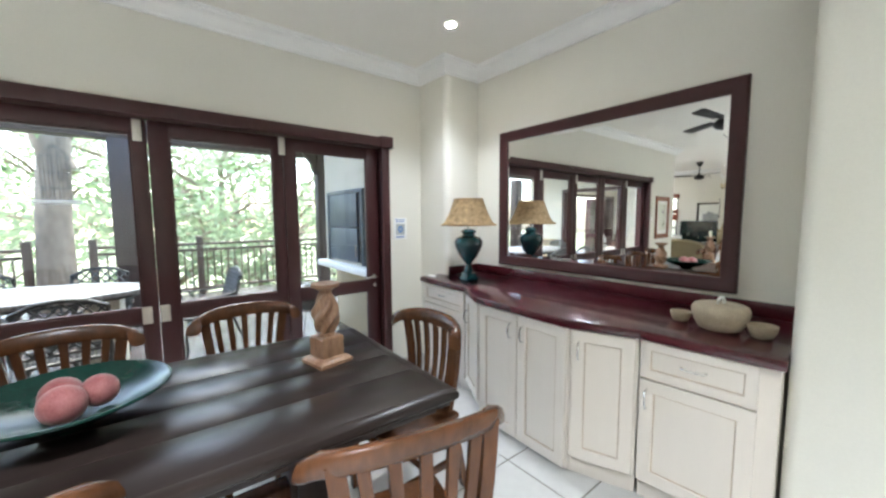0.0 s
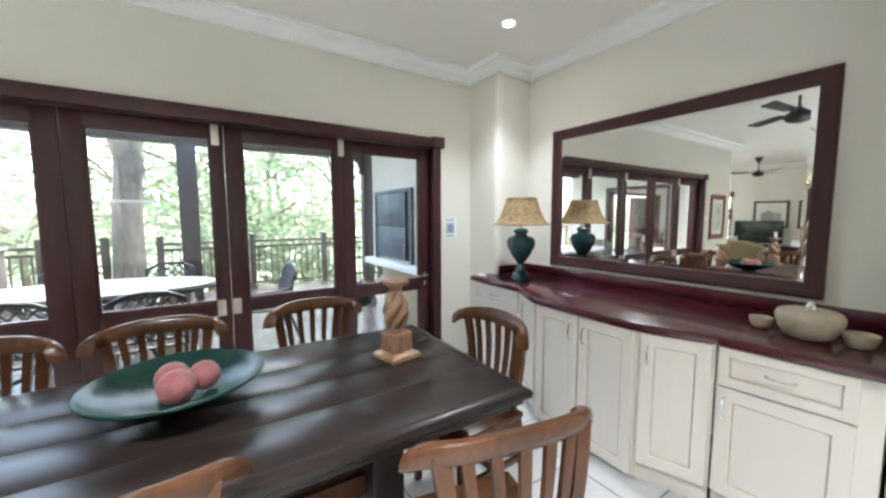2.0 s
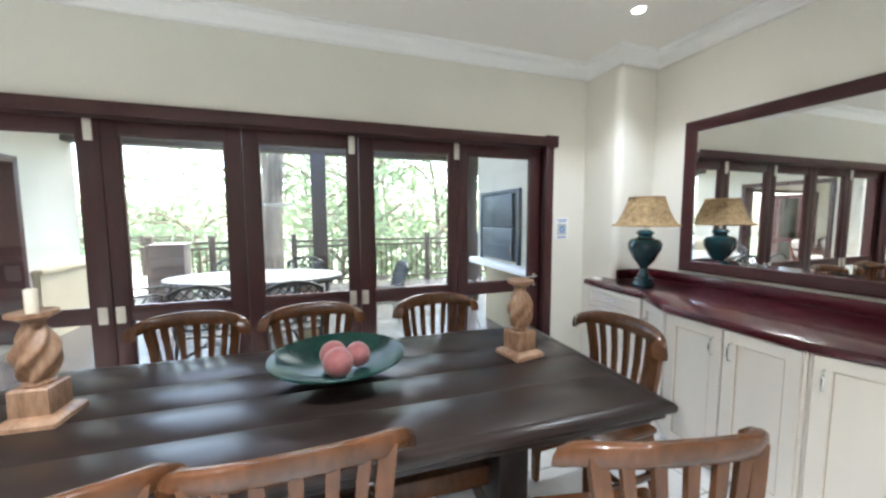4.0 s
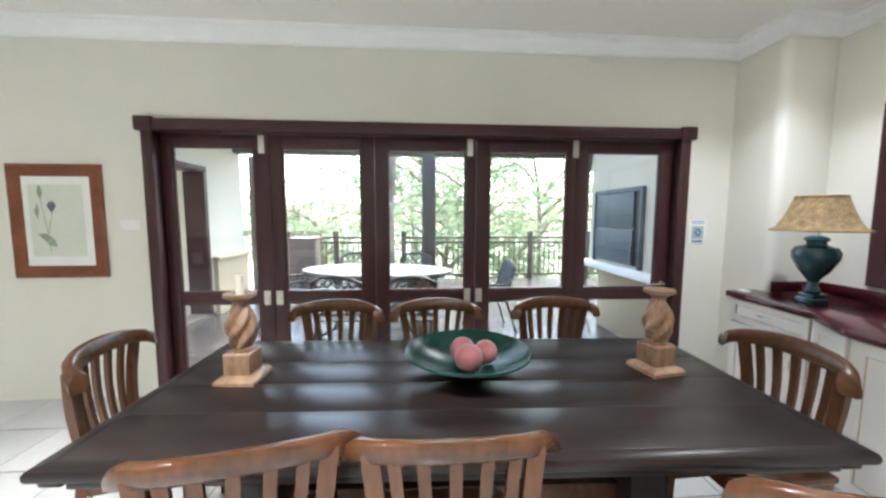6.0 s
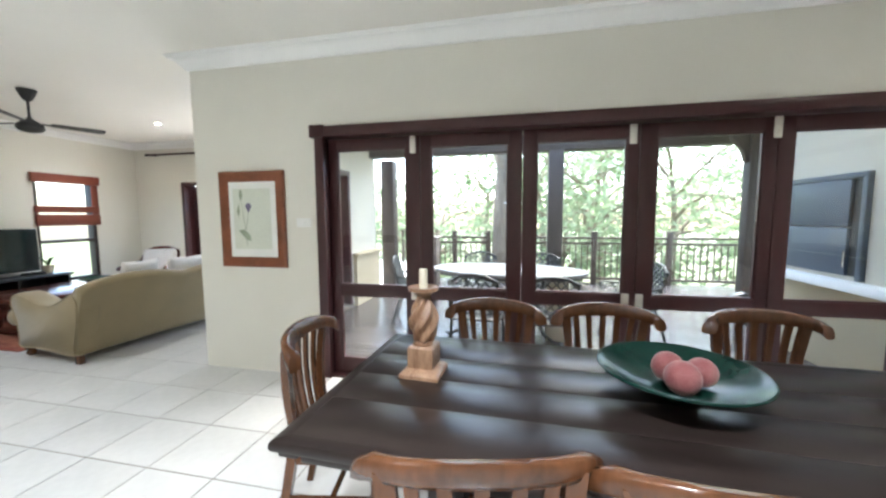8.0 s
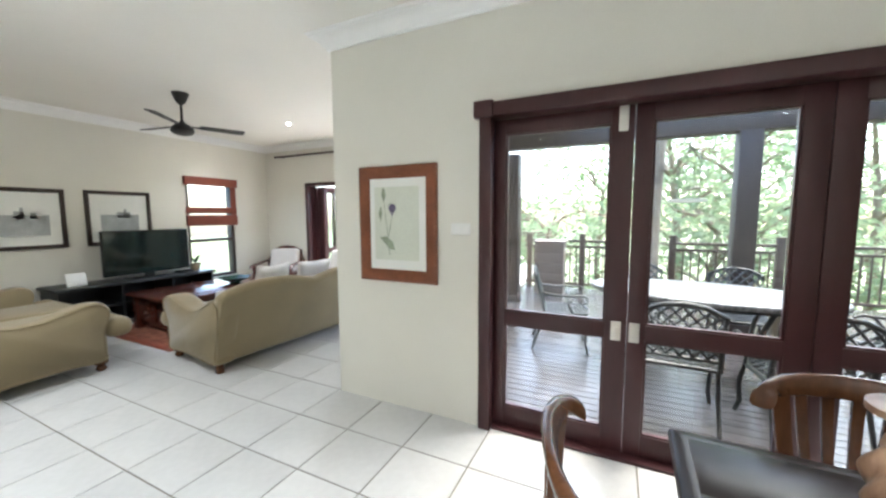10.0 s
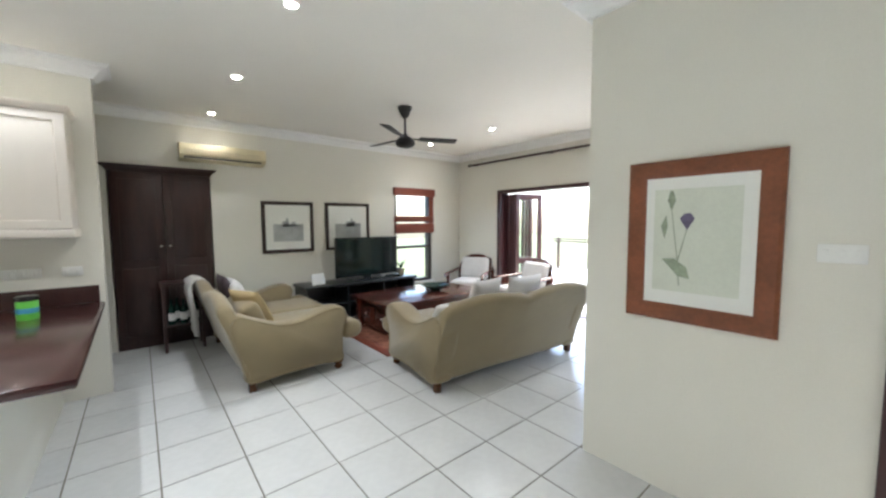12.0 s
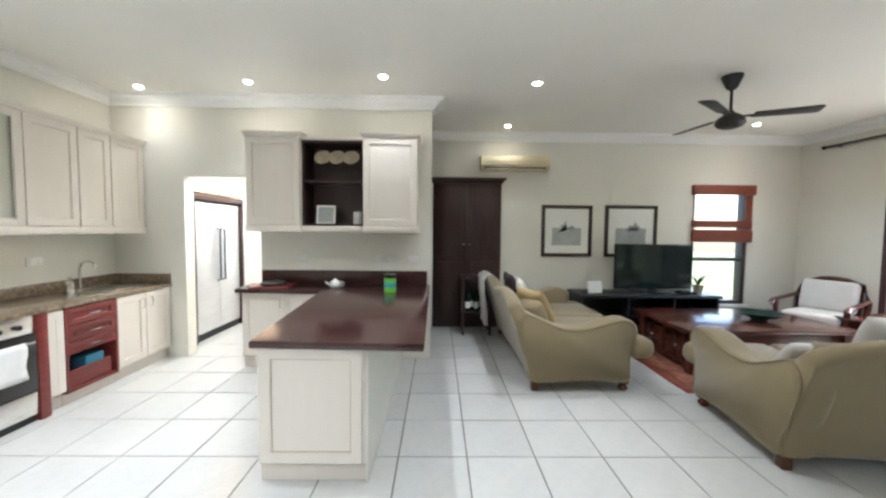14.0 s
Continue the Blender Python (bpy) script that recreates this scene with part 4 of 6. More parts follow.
def tree(x, y, base, height, r0, lean, crown_r, crown_z, leaves, leaf, mat, bark, seed, label, squash=0.8, limbs=7, low=4, fork=False):
    rnd = random.Random(seed)
    t = thing("tree", label, "tree", "garden trees", pose(x, y, base))
    pts = []
    k = 9
    for i in range(k + 1):
        f = i / k
        pts.append(Vector((lean[0] * f * f + 0.12 * r0 * 4 * math.sin(5 * f + seed), lean[1] * f * f + 0.3 * r0 * math.cos(4 * f + seed), height * f)))
    bm = bmesh.new()
    rings = []
    for i, q in enumerate(pts):
        rr = r0 * (1.25 if i == 0 else 1 - 0.55 * i / k)
        rings.append([(q.x + rr * (1 + 0.10 * math.sin(3 * a + i)) * math.cos(a), q.y + rr * (1 + 0.10 * math.cos(2 * a + i)) * math.sin(a), q.z) for a in [2 * math.pi * j / 14 for j in range(14)]])
    loft(bm, rings)
    trunk = part("trunk", bm, bark, t, sharp=80)
    tips = []
    if fork:
        a = pts[5]
        part("limb", tube(bmesh.new(), [a + Vector((0.05, 0, -0.35)), a + Vector((-0.14, -0.03, 0.35)), a + Vector((-0.34, -0.05, 1.0)), a + Vector((-0.75, 0, 2.2)), a + Vector((-1.3, 0.1, 3.6))], r0 * 0.72, 14, taper=r0 * 0.4), bark, t, sharp=80)
        part("limb", tube(bmesh.new(), [a + Vector((0.1, 0, 0.2)), a + Vector((0.5, 0.1, 0.9)), a + Vector((1.2, 0.3, 1.7)), a + Vector((2.2, 0.6, 2.3))], r0 * 0.35, 10, taper=r0 * 0.12), bark, t, sharp=80)
    for i in range(limbs):
        a = 2 * math.pi * i / limbs + rnd.uniform(-0.4, 0.4)
        s = pts[rnd.randint(k - low, k)]
        l = crown_r * rnd.uniform(0.55, 1.0)
        e = s + Vector((l * math.cos(a), l * math.sin(a), rnd.uniform(0.1, 0.9) * crown_r * squash))
        mid = (s + e) / 2 + Vector((rnd.uniform(-.2, .2), rnd.uniform(-.2, .2), rnd.uniform(0.0, 0.35))) * l * 0.5
        limb = [s, (s * 2 + mid * 2) / 4 + Vector((0, 0, 0.05 * l)), mid, (mid + e) / 2 + Vector((0, 0, -0.06 * l)), e]
        part("limb", tube(bmesh.new(), limb, r0 * 0.42, 7, taper=r0 * 0.08), bark, t, sharp=80)
        tips += [mid, (mid + e) / 2, e]
        for _ in range(2):
            q = mid + Vector((rnd.uniform(-1, 1), rnd.uniform(-1, 1), rnd.uniform(-0.3, 0.8))) * l * 0.5
            part("twig", tube(bmesh.new(), [mid, (mid + q) / 2 + Vector((0, 0, 0.06 * l)), q], r0 * 0.14, 5, taper=r0 * 0.03), bark, t, sharp=80)
            tips.append(q)
    verts, faces = [], []
    clumps = []
    for q in tips:
        for _ in range(2):
            clumps.append((q + Vector((rnd.gauss(0, .25), rnd.gauss(0, .25), rnd.gauss(0, .2))) * crown_r * 0.6, crown_r * rnd.uniform(0.16, 0.34)))
    per = max(1, leaves // len(clumps))
    for c, cr in clumps:
        for _ in range(per):
            d = Vector((rnd.gauss(0, 1), rnd.gauss(0, 1), rnd.gauss(0, 0.7)))
            o = c + d * cr * 0.6
            u = Vector((rnd.gauss(0, 1), rnd.gauss(0, 1), rnd.gauss(0, 0.6))).normalized()
            v = u.cross(Vector((rnd.gauss(0, 1), rnd.gauss(0, 1), rnd.gauss(0, 1)))).normalized()
            s = leaf * rnd.uniform(0.6, 1.3)
            n = len(verts)
            verts += [o - u * s, o + v * s * 0.38, o + u * s, o - v * s * 0.38]
            faces.append((n, n + 1, n + 2, n + 3))
    me = bpy.data.meshes.new("crown")
    me.from_pydata([tuple(v) for v in verts], [], faces)
    me.materials.append(mat)
    crown = new("crown", me)
    crown.parent = t
    tagged(crown, "loose crown of small green leaves", kind="stuff")
    return t


tree(-0.97, 8.85, -3.2, 10.5, 0.30, (0.1, 0.4), 4.2, 7.0, 4500, 0.10, LEAF, BARK, 3, "tall pale-barked tree growing beside the deck railing", low=3, fork=True)
GARDEN = [(-5.5, 15.5, 3.4, 3.0, 1), (-3.4, 13.2, 4.2, 2.5, 2), (-2.2, 17.0, 5.6, 3.4, 3), (1.4, 13.8, 5.2, 3.0, 4), (4.6, 14.2, 5.8, 3.4, 5), (3.2, 19.0, 6.0, 4.0, 6), (7.5, 16.0, 5.6, 4.0, 7), (8.6, 11.0, 5.0, 3.2, 8), (-0.6, 23.0, 7.4, 5.0, 9), (0.2, 14.5, 6.6, 3.0, 17), (2.4, 16.0, 6.8, 3.4, 18), (-7.5, 21.0, 3.6, 3.6, 10), (6.2, 24.0, 6.5, 4.6, 11), (11.5, 20.0, 6.5, 5.0, 12), (0.4, 11.8, 4.2, 2.2, 13), (2.9, 11.6, 3.6, 2.1, 14), (5.8, 10.8, 3.4, 2.1, 15), (-2.9, 11.2, 2.2, 1.5, 16)]
for x, y, h, cr, sd in GARDEN:
    tree(x, y, -3.2, h, 0.09 + 0.012 * h, (0.3 * math.sin(sd * 2.1), 0.25 * math.cos(sd)), cr, h, 1150, 0.08 + 0.0042 * y, LEAFB if sd % 3 else LEAF, BARK, sd * 7, "leafy garden tree with slender branching limbs", limbs=8)


def deck_box():
    b = thing("storage_box", "grey-brown timber storage box on the deck", "box", "", pose(-2.76, 8.25, DZ))
    for i in range(5):
        part("front_board", B((-0.27, -0.2, 0.02 + 0.2 * i), (0.27, -0.17, 0.212 + 0.2 * i), 0.005), CRATE, b)
    part("carcass", B((-0.26, -0.17, 0.02), (0.26, 0.2, 1.02), 0.005), CRATE, b)
    part("lid", B((-0.30, -0.23, 1.02), (0.30, 0.22, 1.055), 0.008), CRATE, b)
    for sx in (-1, 1):
        part("foot", B((sx * 0.22 - 0.04, -0.15, 0), (sx * 0.22 + 0.04, 0.15, 0.02)), CRATE, b)
deck_box()


def bird_feeder():
    f = thing("bird_feeder", "hanging wire bird feeder with a white tray", "bird feeder", "", pose(FEEDER[0], FEEDER[1], FEEDER[2]))
    part("tray", lathe(bmesh.new(), [(0.10, 0.0), (0.22, 0.012), (0.235, 0.042), (0.227, 0.042), (0.215, 0.02), (0.0, 0.014)], n=32), WHITE, f, "shallow white tray")
    for i in range(10):
        a = 2 * math.pi * i / 10
        part("wire", tube(bmesh.new(), [(0.14 * math.cos(a), 0.14 * math.sin(a), 0.02), (0.14 * math.cos(a), 0.14 * math.sin(a), 0.62), (0.03 * math.cos(a), 0.03 * math.sin(a), 0.74)], 0.0035, 6), IRON, f)
    for z in (0.2, 0.4, 0.6):
        part("hoop", tube(bmesh.new(), [(0.14 * math.cos(2 * math.pi * i / 20), 0.14 * math.sin(2 * math.pi * i / 20), z) for i in range(21)], 0.0035, 6), IRON, f)
    part("hanging_wire", tube(bmesh.new(), [(0, 0, 0.72), (0, 0, 2.54 - FEEDER[2])], 0.0035, 6), IRON, f)
bird_feeder()


# ---- living room ----
def spline(pts, k=5):
    """A smooth closed outline through points."""
    out, n = [], len(pts)
    for i in range(n):
        p0, p1, p2, p3 = (Vector(pts[(i + o) % n]) for o in (-1, 0, 1, 2))
        for j in range(k):
            f = j / k
            out.append(0.5 * (2 * p1 + (p2 - p0) * f + (2 * p0 - 5 * p1 + 4 * p2 - p3) * f * f + (3 * p1 - p0 - 3 * p2 + p3) * f ** 3))
    return out


def sofa(length, label, at):
    """Roll-arm sofa with a raked, flared camel back; it faces +y, its rear foot line on y = 0."""
    s = thing("sofa", label, "sofa", "living room sofas", at)
    h = length / 2
    n = 41
    rings = []
    for i in range(n):
        u = -1 + 2 * i / (n - 1)
        end = 1 - 0.10 * max(0.0, (abs(u) - 0.94) / 0.06) ** 2
        hump = 0.80 + 0.07 * abs(math.sin(math.pi * (u + 1) * 0.98)) ** 0.9 - 0.02 * abs(u) ** 8
        ring = [(0.0, 0.10), (-0.055, 0.26), (-0.13, 0.50), (-0.215, hump - 0.10), (-0.235, hump - 0.04), (-0.225, hump), (-0.185, hump + 0.02), (-0.13, hump + 0.005), (-0.085, hump - 0.06), (0.03, 0.50), (0.10, 0.30), (0.12, 0.10)]
        cy, cz = sum(p[0] for p in ring) / 12, 0.45
        rings.append([(u * (h - 0.02) * (1 + 0.055 * max(0, q.y - 0.1)), cy + (q.x - cy) * end, cz + (q.y - cz) * (0.5 + 0.5 * end)) for q in spline(ring, 3)])
    part("backrest", loft(bmesh.new(), rings), SOFA, s, sharp=75)
    prof = spline([(-0.01, 0.09), (-0.03, 0.20), (-0.115, 0.42), (-0.17, 0.64), (-0.10, 0.74), (0.05, 0.68), (0.26, 0.60), (0.47, 0.60), (0.66, 0.655), (0.80, 0.685), (0.905, 0.66), (0.95, 0.58), (0.925, 0.48), (0.90, 0.38), (0.90, 0.20), (0.885, 0.10), (0.60, 0.115), (0.30, 0.105)], 4)
    for sd in (-1, 1):
        rings = []
        for a in range(9):
            w = -1 + 2 * a / 8
            k = 1 - 0.055 * abs(w) ** 5
            rings.append([(sd * (h - 0.10 + 0.10 * w + 0.05 * max(0, q.y - 0.3) * (1 if w > 0 else 0.3)), 0.38 + (q.x - 0.38) * k, 0.33 + (q.y - 0.33) * k) for q in prof])
        part("arm", loft(bmesh.new(), rings), SOFA, s, sharp=75)
        part("piping", tube(bmesh.new(), [(sd * (h + 0.002 + 0.05 * max(0, q.y - 0.3)), 0.38 + (q.x - 0.38) * 0.955, 0.33 + (q.y - 0.33) * 0.955) for q in prof + prof[:1]], 0.006, 6), SOFA, s)
    part("seat_base", B((-h + 0.12, 0.03, 0.13), (h - 0.12, 0.95, 0.32), 0.03), SOFA, s)
    k = 2 if length < 1.95 else 3
    for i in range(k):
        w = (2 * h - 0.42) / k
        x0 = -h + 0.21 + i * w
        part("seat_cushion", B((x0 + 0.004, 0.08, 0.31), (x0 + w - 0.004, 1.12, 0.49), 0.06, seg=4), SOFA, s)
        part("back_cushion", B((x0 + 0.006, -0.08, 0), (x0 + w - 0.006, 0.12, 0.33), 0.08, pose(0, 0.14, 0.46, 20, 0, 0), seg=4), SOFA, s)
    for sd in (-1, 1):
        part("front_roll", B((sd * (h - 0.13) - 0.125, 0.90, 0.30), (sd * (h - 0.13) + 0.125, 1.135, 0.49), 0.08, seg=4), SOFA, s)
        part("foot", lathe(bmesh.new(), [(0.028, 0), (0.045, 0.02), (0.03, 0.05), (0.055, 0.075), (0.055, 0.10), (0.035, 0.14)], (sd * (h - 0.075), 0.86, 0), 16), CHAIRWOOD, s, "turned brown wooden foot")
        part("rear_foot", B((sd * (h - 0.06) - 0.03, -0.005, 0), (sd * (h - 0.06) + 0.03, 0.06, 0.115), 0.006), CHAIRWOOD, s)
    return s


SOFA_A = pose(-7.0, 1.66, 0, 0, 0, 0)
sofa(1.94, "olive-tan roll-arm sofa with a throw over its back", SOFA_A)
SOFA_B = pose(-4.865, 3.895, 0, 0, 0, 84.3)
sofa(1.98, "olive-tan roll-arm sofa with a camel back", SOFA_B)


def cushion(at, size, mat, label):
    n = 12
    bm = bmesh.new()
    grid = {}
    for side in (1, -1):
        for i in range(n + 1):
            for j in range(n + 1):
                u, v = -1 + 2 * i / n, -1 + 2 * j / n
                edge = i in (0, n) or j in (0, n)
                if edge and side == -1:
                    grid[side, i, j] = grid[1, i, j]
                    continue
                pinch = 1 - 0.08 * (1 - abs(u)) * (abs(v) > 0.99) - 0.08 * (1 - abs(v)) * (abs(u) > 0.99)
                th = 0.26 * size * ((1 - u ** 4) * (1 - v ** 4)) ** 0.6
                grid[side, i, j] = bm.verts.new((u * size / 2 * pinch, side * th / 2, v * size / 2 * pinch + size / 2))
        for i in range(n):
            for j in range(n):
                q = [grid[side, i, j], grid[side, i + 1, j], grid[side, i + 1, j + 1], grid[side, i, j + 1]]
                bm.faces.new(q if side == 1 else q[::-1])
    ob = part("scatter_cushion", bm, mat, sharp=180)
    ob.matrix_basis = at
    tagged(ob, label, "cushion", "scatter cushions")


for m, sz, mat, lab in (
        (SOFA_A @ pose(0.42, 0.24, 0.49, 28, 0, 25), 0.44, TANCUSH, "plump tan linen cushion on the sofa"),
        (SOFA_A @ pose(0.05, 0.22, 0.49, 22, 0, -12), 0.46, CUSHION, "white linen cushion leaning on the sofa back"),
        (SOFA_A @ pose(-0.2, 0.10, 0.52, 16, 0, 0), 0.46, CURTAIN, "dark cushion behind the white ones"),
        (SOFA_A @ pose(-0.4, 0.22, 0.49, 22, 0, 8), 0.46, CUSHION, "white linen cushion leaning on the sofa back"),
        (SOFA_B @ pose(-0.60, 0.36, 0.49, 48, 0, -14), 0.42, CUSHION, "white linen cushion leaning on the sofa arm"),
        (SOFA_B @ pose(-0.28, 0.22, 0.53, 16, 0, 10), 0.46, CUSHION, "white linen cushion leaning on the sofa back"),
        (SOFA_B @ pose(0.3, 0.22, 0.52, 16, 0, -6), 0.46, CUSHION, "white linen cushion leaning on the sofa back")):
    cushion(m, sz, mat, lab)


def throw_blanket():
    bm = bmesh.new()
    rings = []
    path = [(-0.22, 0.22), (-0.225, 0.45), (-0.26, 0.66), (-0.27, 0.78), (-0.26, 0.85), (-0.19, 0.885), (-0.11, 0.86), (-0.04, 0.7), (0.03, 0.55)]
    for i in range(19):
        x = -0.985 + 0.46 * i / 18
        w = 0.010 * math.sin(i * 1.3) + 0.004 * math.sin(i * 3.1)
        rings.append([(x, y - 0.035 + w * (1.5 if y < -0.2 else 0.4), z + 0.016 + 0.5 * w) for y, z in path] + [(x, y + 0.004, z - 0.008) for y, z in path[::-1]])
    ob = part("throw_blanket", loft(bm, rings), CUSHION, sharp=180)
    ob.matrix_basis = SOFA_A
    tagged(ob, "off-white knitted throw draped over the sofa back", "blanket")
throw_blanket()


def coffee_table():
    t = thing("coffee_table", "large square red-brown wooden coffee table", "table", at=pose(-6.93, 4.23, 0))
    part("top", B((-0.53, -0.9, 0.44), (0.53, 0.9, 0.485), 0.01), COFFEE, t)
    part("case", B((-0.46, -0.80, 0.05), (0.46, 0.80, 0.44), 0.006), COFFEE, t)
    for x in (-0.22, 0.22):
        part("drawer", B((x - 0.2, -0.815, 0.12), (x + 0.2, -0.80, 0.36), 0.004), COFFEE, t)
        part("knob", lathe(bmesh.new(), [(0.006, 0), (0.016, 0.012), (0.01, 0.022)], (0, 0, 0), 12), LATCH, t).matrix_local = pose(x, -0.815, 0.24, 90)
    for sx in (-1, 1):
        for sy in (-1, 1):
            part("leg", B((sx * 0.45 - 0.045, sy * 0.80 - 0.045, 0), (sx * 0.45 + 0.045, sy * 0.80 + 0.045, 0.44), 0.006), COFFEE, t)
coffee_table()
def low_bowl():
    b = thing("decorative_bowl", "dark green shallow bowl on the coffee table", "bowl", at=pose(-6.85, 4.45, 0.485))
    part("dish", lathe(bmesh.new(), [(0.07, 0), (0.08, 0.02), (0.16, 0.05), (0.22, 0.085), (0.225, 0.09), (0.20, 0.08), (0.1, 0.04), (0.0, 0.03)], n=28), GREEN, b)
low_bowl()


def area_rug():
    r = thing("area_rug", "red patterned rug under the coffee table", "rug")
    part("field", B((-7.6, 3.08, 0.0), (-6.03, 5.4, 0.010), 0.003), RUG, r)
    bm = bmesh.new()
    for lo, hi in (((-7.6, 3.08), (-7.5, 5.4)), ((-6.13, 3.08), (-6.03, 5.4)), ((-7.5, 3.08), (-6.13, 3.18)), ((-7.5, 5.3), (-6.13, 5.4))):
        box(bm, (lo[0], lo[1], 0.008), (hi[0], hi[1], 0.013), 0.002)
    part("border", bm, BLIND, r, "darker red border")
area_rug()


def tv_stand():
    t = thing("tv_stand", "low black wooden television stand with open shelves", "tv stand")
    part("top", B((-8.27, 2.75, 0.56), (-7.72, 4.72, 0.60), 0.006), TVWOOD, t)
    for y in (2.78, 3.42, 4.06, 4.66):
        part("upright", B((-8.25, y, 0.03), (-7.75, y + 0.03, 0.56)), TVWOOD, t)
    part("shelf", B((-8.25, 2.78, 0.28), (-7.76, 4.69, 0.305)), TVWOOD, t)
    part("base", B((-8.26, 2.76, 0), (-7.74, 4.71, 0.06)), TVWOOD, t)
    part("back_panel", B((-8.265, 2.78, 0.06), (-8.25, 4.69, 0.56)), TVWOOD, t)
tv_stand()
def television():
    t = thing("television", "flat black television, switched off", "television")
    m = pose(-7.98, 3.88, 0.60, 0, 0, 0)
    part("bezel", B((-0.03, -0.56, 0.055), (0.03, 0.56, 0.70), 0.01, m), BLACK, t)
    part("screen", B((0.0305, -0.54, 0.08), (0.033, 0.54, 0.68), 0, m), SCREEN, t)
    part("stand_neck", B((-0.02, -0.06, 0.01), (0.02, 0.06, 0.08), 0.004, m), BLACK, t)
    part("stand_foot", B((-0.12, -0.28, 0), (0.14, 0.28, 0.015), 0.005, m), BLACK, t)
television()
def small_things_living():
    c = thing("card_stand", "white folded information card on the television stand", "card")
    part("card", B((-0.008, -0.11, 0), (0.008, 0.11, 0.17), 0.002, pose(-7.9, 3.02, 0.60, 0, -10, 12)), WHITE, c)
    p = thing("pot_plant", "small pot plant on the television stand", "plant", at=pose(-7.98, 4.55, 0.60))
    part("pot", lathe(bmesh.new(), [(0.05, 0), (0.07, 0.10), (0.075, 0.12), (0.06, 0.12)], n=18), STONE, p)
    rnd = random.Random(5)
    bm = bmesh.new()
    for i in range(36):
        a, l = rnd.uniform(0, 6.28), rnd.uniform(0.1, 0.2)
        tube(bm, [(0, 0, 0.1), (0.4 * l * math.cos(a), 0.4 * l * math.sin(a), 0.1 + 0.7 * l), (0.8 * l * math.cos(a), 0.8 * l * math.sin(a), 0.1 + 0.9 * l)], 0.008, 4, 0.3, taper=0.001)
    part("leaves", bm, PLANT, p)
    d = thing("set_top_box", "small black box on the television stand", "media box")
    part("case", B((-7.95, 4.2, 0.601), (-7.8, 4.42, 0.645), 0.005), BLACK, d)
small_things_living()


def armchair(at):
    a = thing("armchair", "carved wooden armchair with white cushions", "armchair", "living room armchairs", at)
    part("seat_frame", B((-0.31, -0.3, 0.24), (0.31, 0.32, 0.32), 0.015), COFFEE, a)
    part("seat_cushion", B((-0.28, -0.25, 0.32), (0.28, 0.33, 0.46), 0.055, seg=4), CUSHION, a)
    part("back_cushion", B((-0.28, -0.08, 0), (0.28, 0.07, 0.42), 0.06, pose(0, -0.22, 0.44, 16, 0, 0), seg=4), CUSHION, a)
    back = [(-0.34, -0.3, 0.3), (-0.35, -0.36, 0.6), (-0.28, -0.40, 0.8), (-0.12, -0.42, 0.86), (0, -0.42, 0.87), (0.12, -0.42, 0.86), (0.28, -0.40, 0.8), (0.35, -0.36, 0.6), (0.34, -0.3, 0.3)]
    part("back_frame", tube(bmesh.new(), back, 0.032, 10), COFFEE, a)
    part("back_panel", B((-0.29, -0.015, 0), (0.29, 0.015, 0.48), 0.006, pose(0, -0.34, 0.32, 9, 0, 0)), COFFEE, a)
    for s in (-1, 1):
        part("arm", tube(bmesh.new(), [(0.34 * s, -0.35, 0.62), (0.36 * s, -0.1, 0.60), (0.36 * s, 0.2, 0.58), (0.36 * s, 0.31, 0.565), (0.36 * s, 0.34, 0.53)], 0.034, 10, 0.8), COFFEE, a)
        part("arm_post", loft(bmesh.new(), [[(0.34 * s + dx * w, 0.26 + dy * w, z) for dx, dy in ((-1, -1), (1, -1), (1, 1), (-1, 1))] for z, w in ((0.3, 0.028), (0.42, 0.02), (0.56, 0.028))]), COFFEE, a)
        part("leg", loft(bmesh.new(), [[(0.28 * s + dx * w, 0.28 + dy * w, z) for dx, dy in ((-1, -1), (1, -1), (1, 1), (-1, 1))] for z, w in ((0, 0.02), (0.1, 0.03), (0.26, 0.036))]), COFFEE, a)
        part("leg", loft(bmesh.new(), [[(0.28 * s + dx * w, -0.28 - 0.06 * (0.26 - z) + dy * w, z) for dx, dy in ((-1, -1), (1, -1), (1, 1), (-1, 1))] for z, w in ((0, 0.02), (0.1, 0.026), (0.26, 0.032))]), COFFEE, a)
    return a


ac = armchair(pose(-7.46, 5.78, 0, 0, 0, 205))
copy_thing(ac, pose(-6.3, 5.85, 0, 0, 0, 165))
def side_table():
    t = thing("side_table", "small square red-brown side table", "table", at=pose(-6.93, 5.9, 0))
    part("top", B((-0.24, -0.24, 0.44), (0.24, 0.24, 0.47), 0.006), COFFEE, t)
    part("apron", B((-0.2, -0.2, 0.36), (0.2, 0.2, 0.44)), COFFEE, t)
    for sx in (-1, 1):
        for sy in (-1, 1):
            part("leg", B((sx * 0.19 - 0.02, sy * 0.19 - 0.02, 0), (sx * 0.19 + 0.02, sy * 0.19 + 0.02, 0.38), 0.003), COFFEE, t)
side_table()


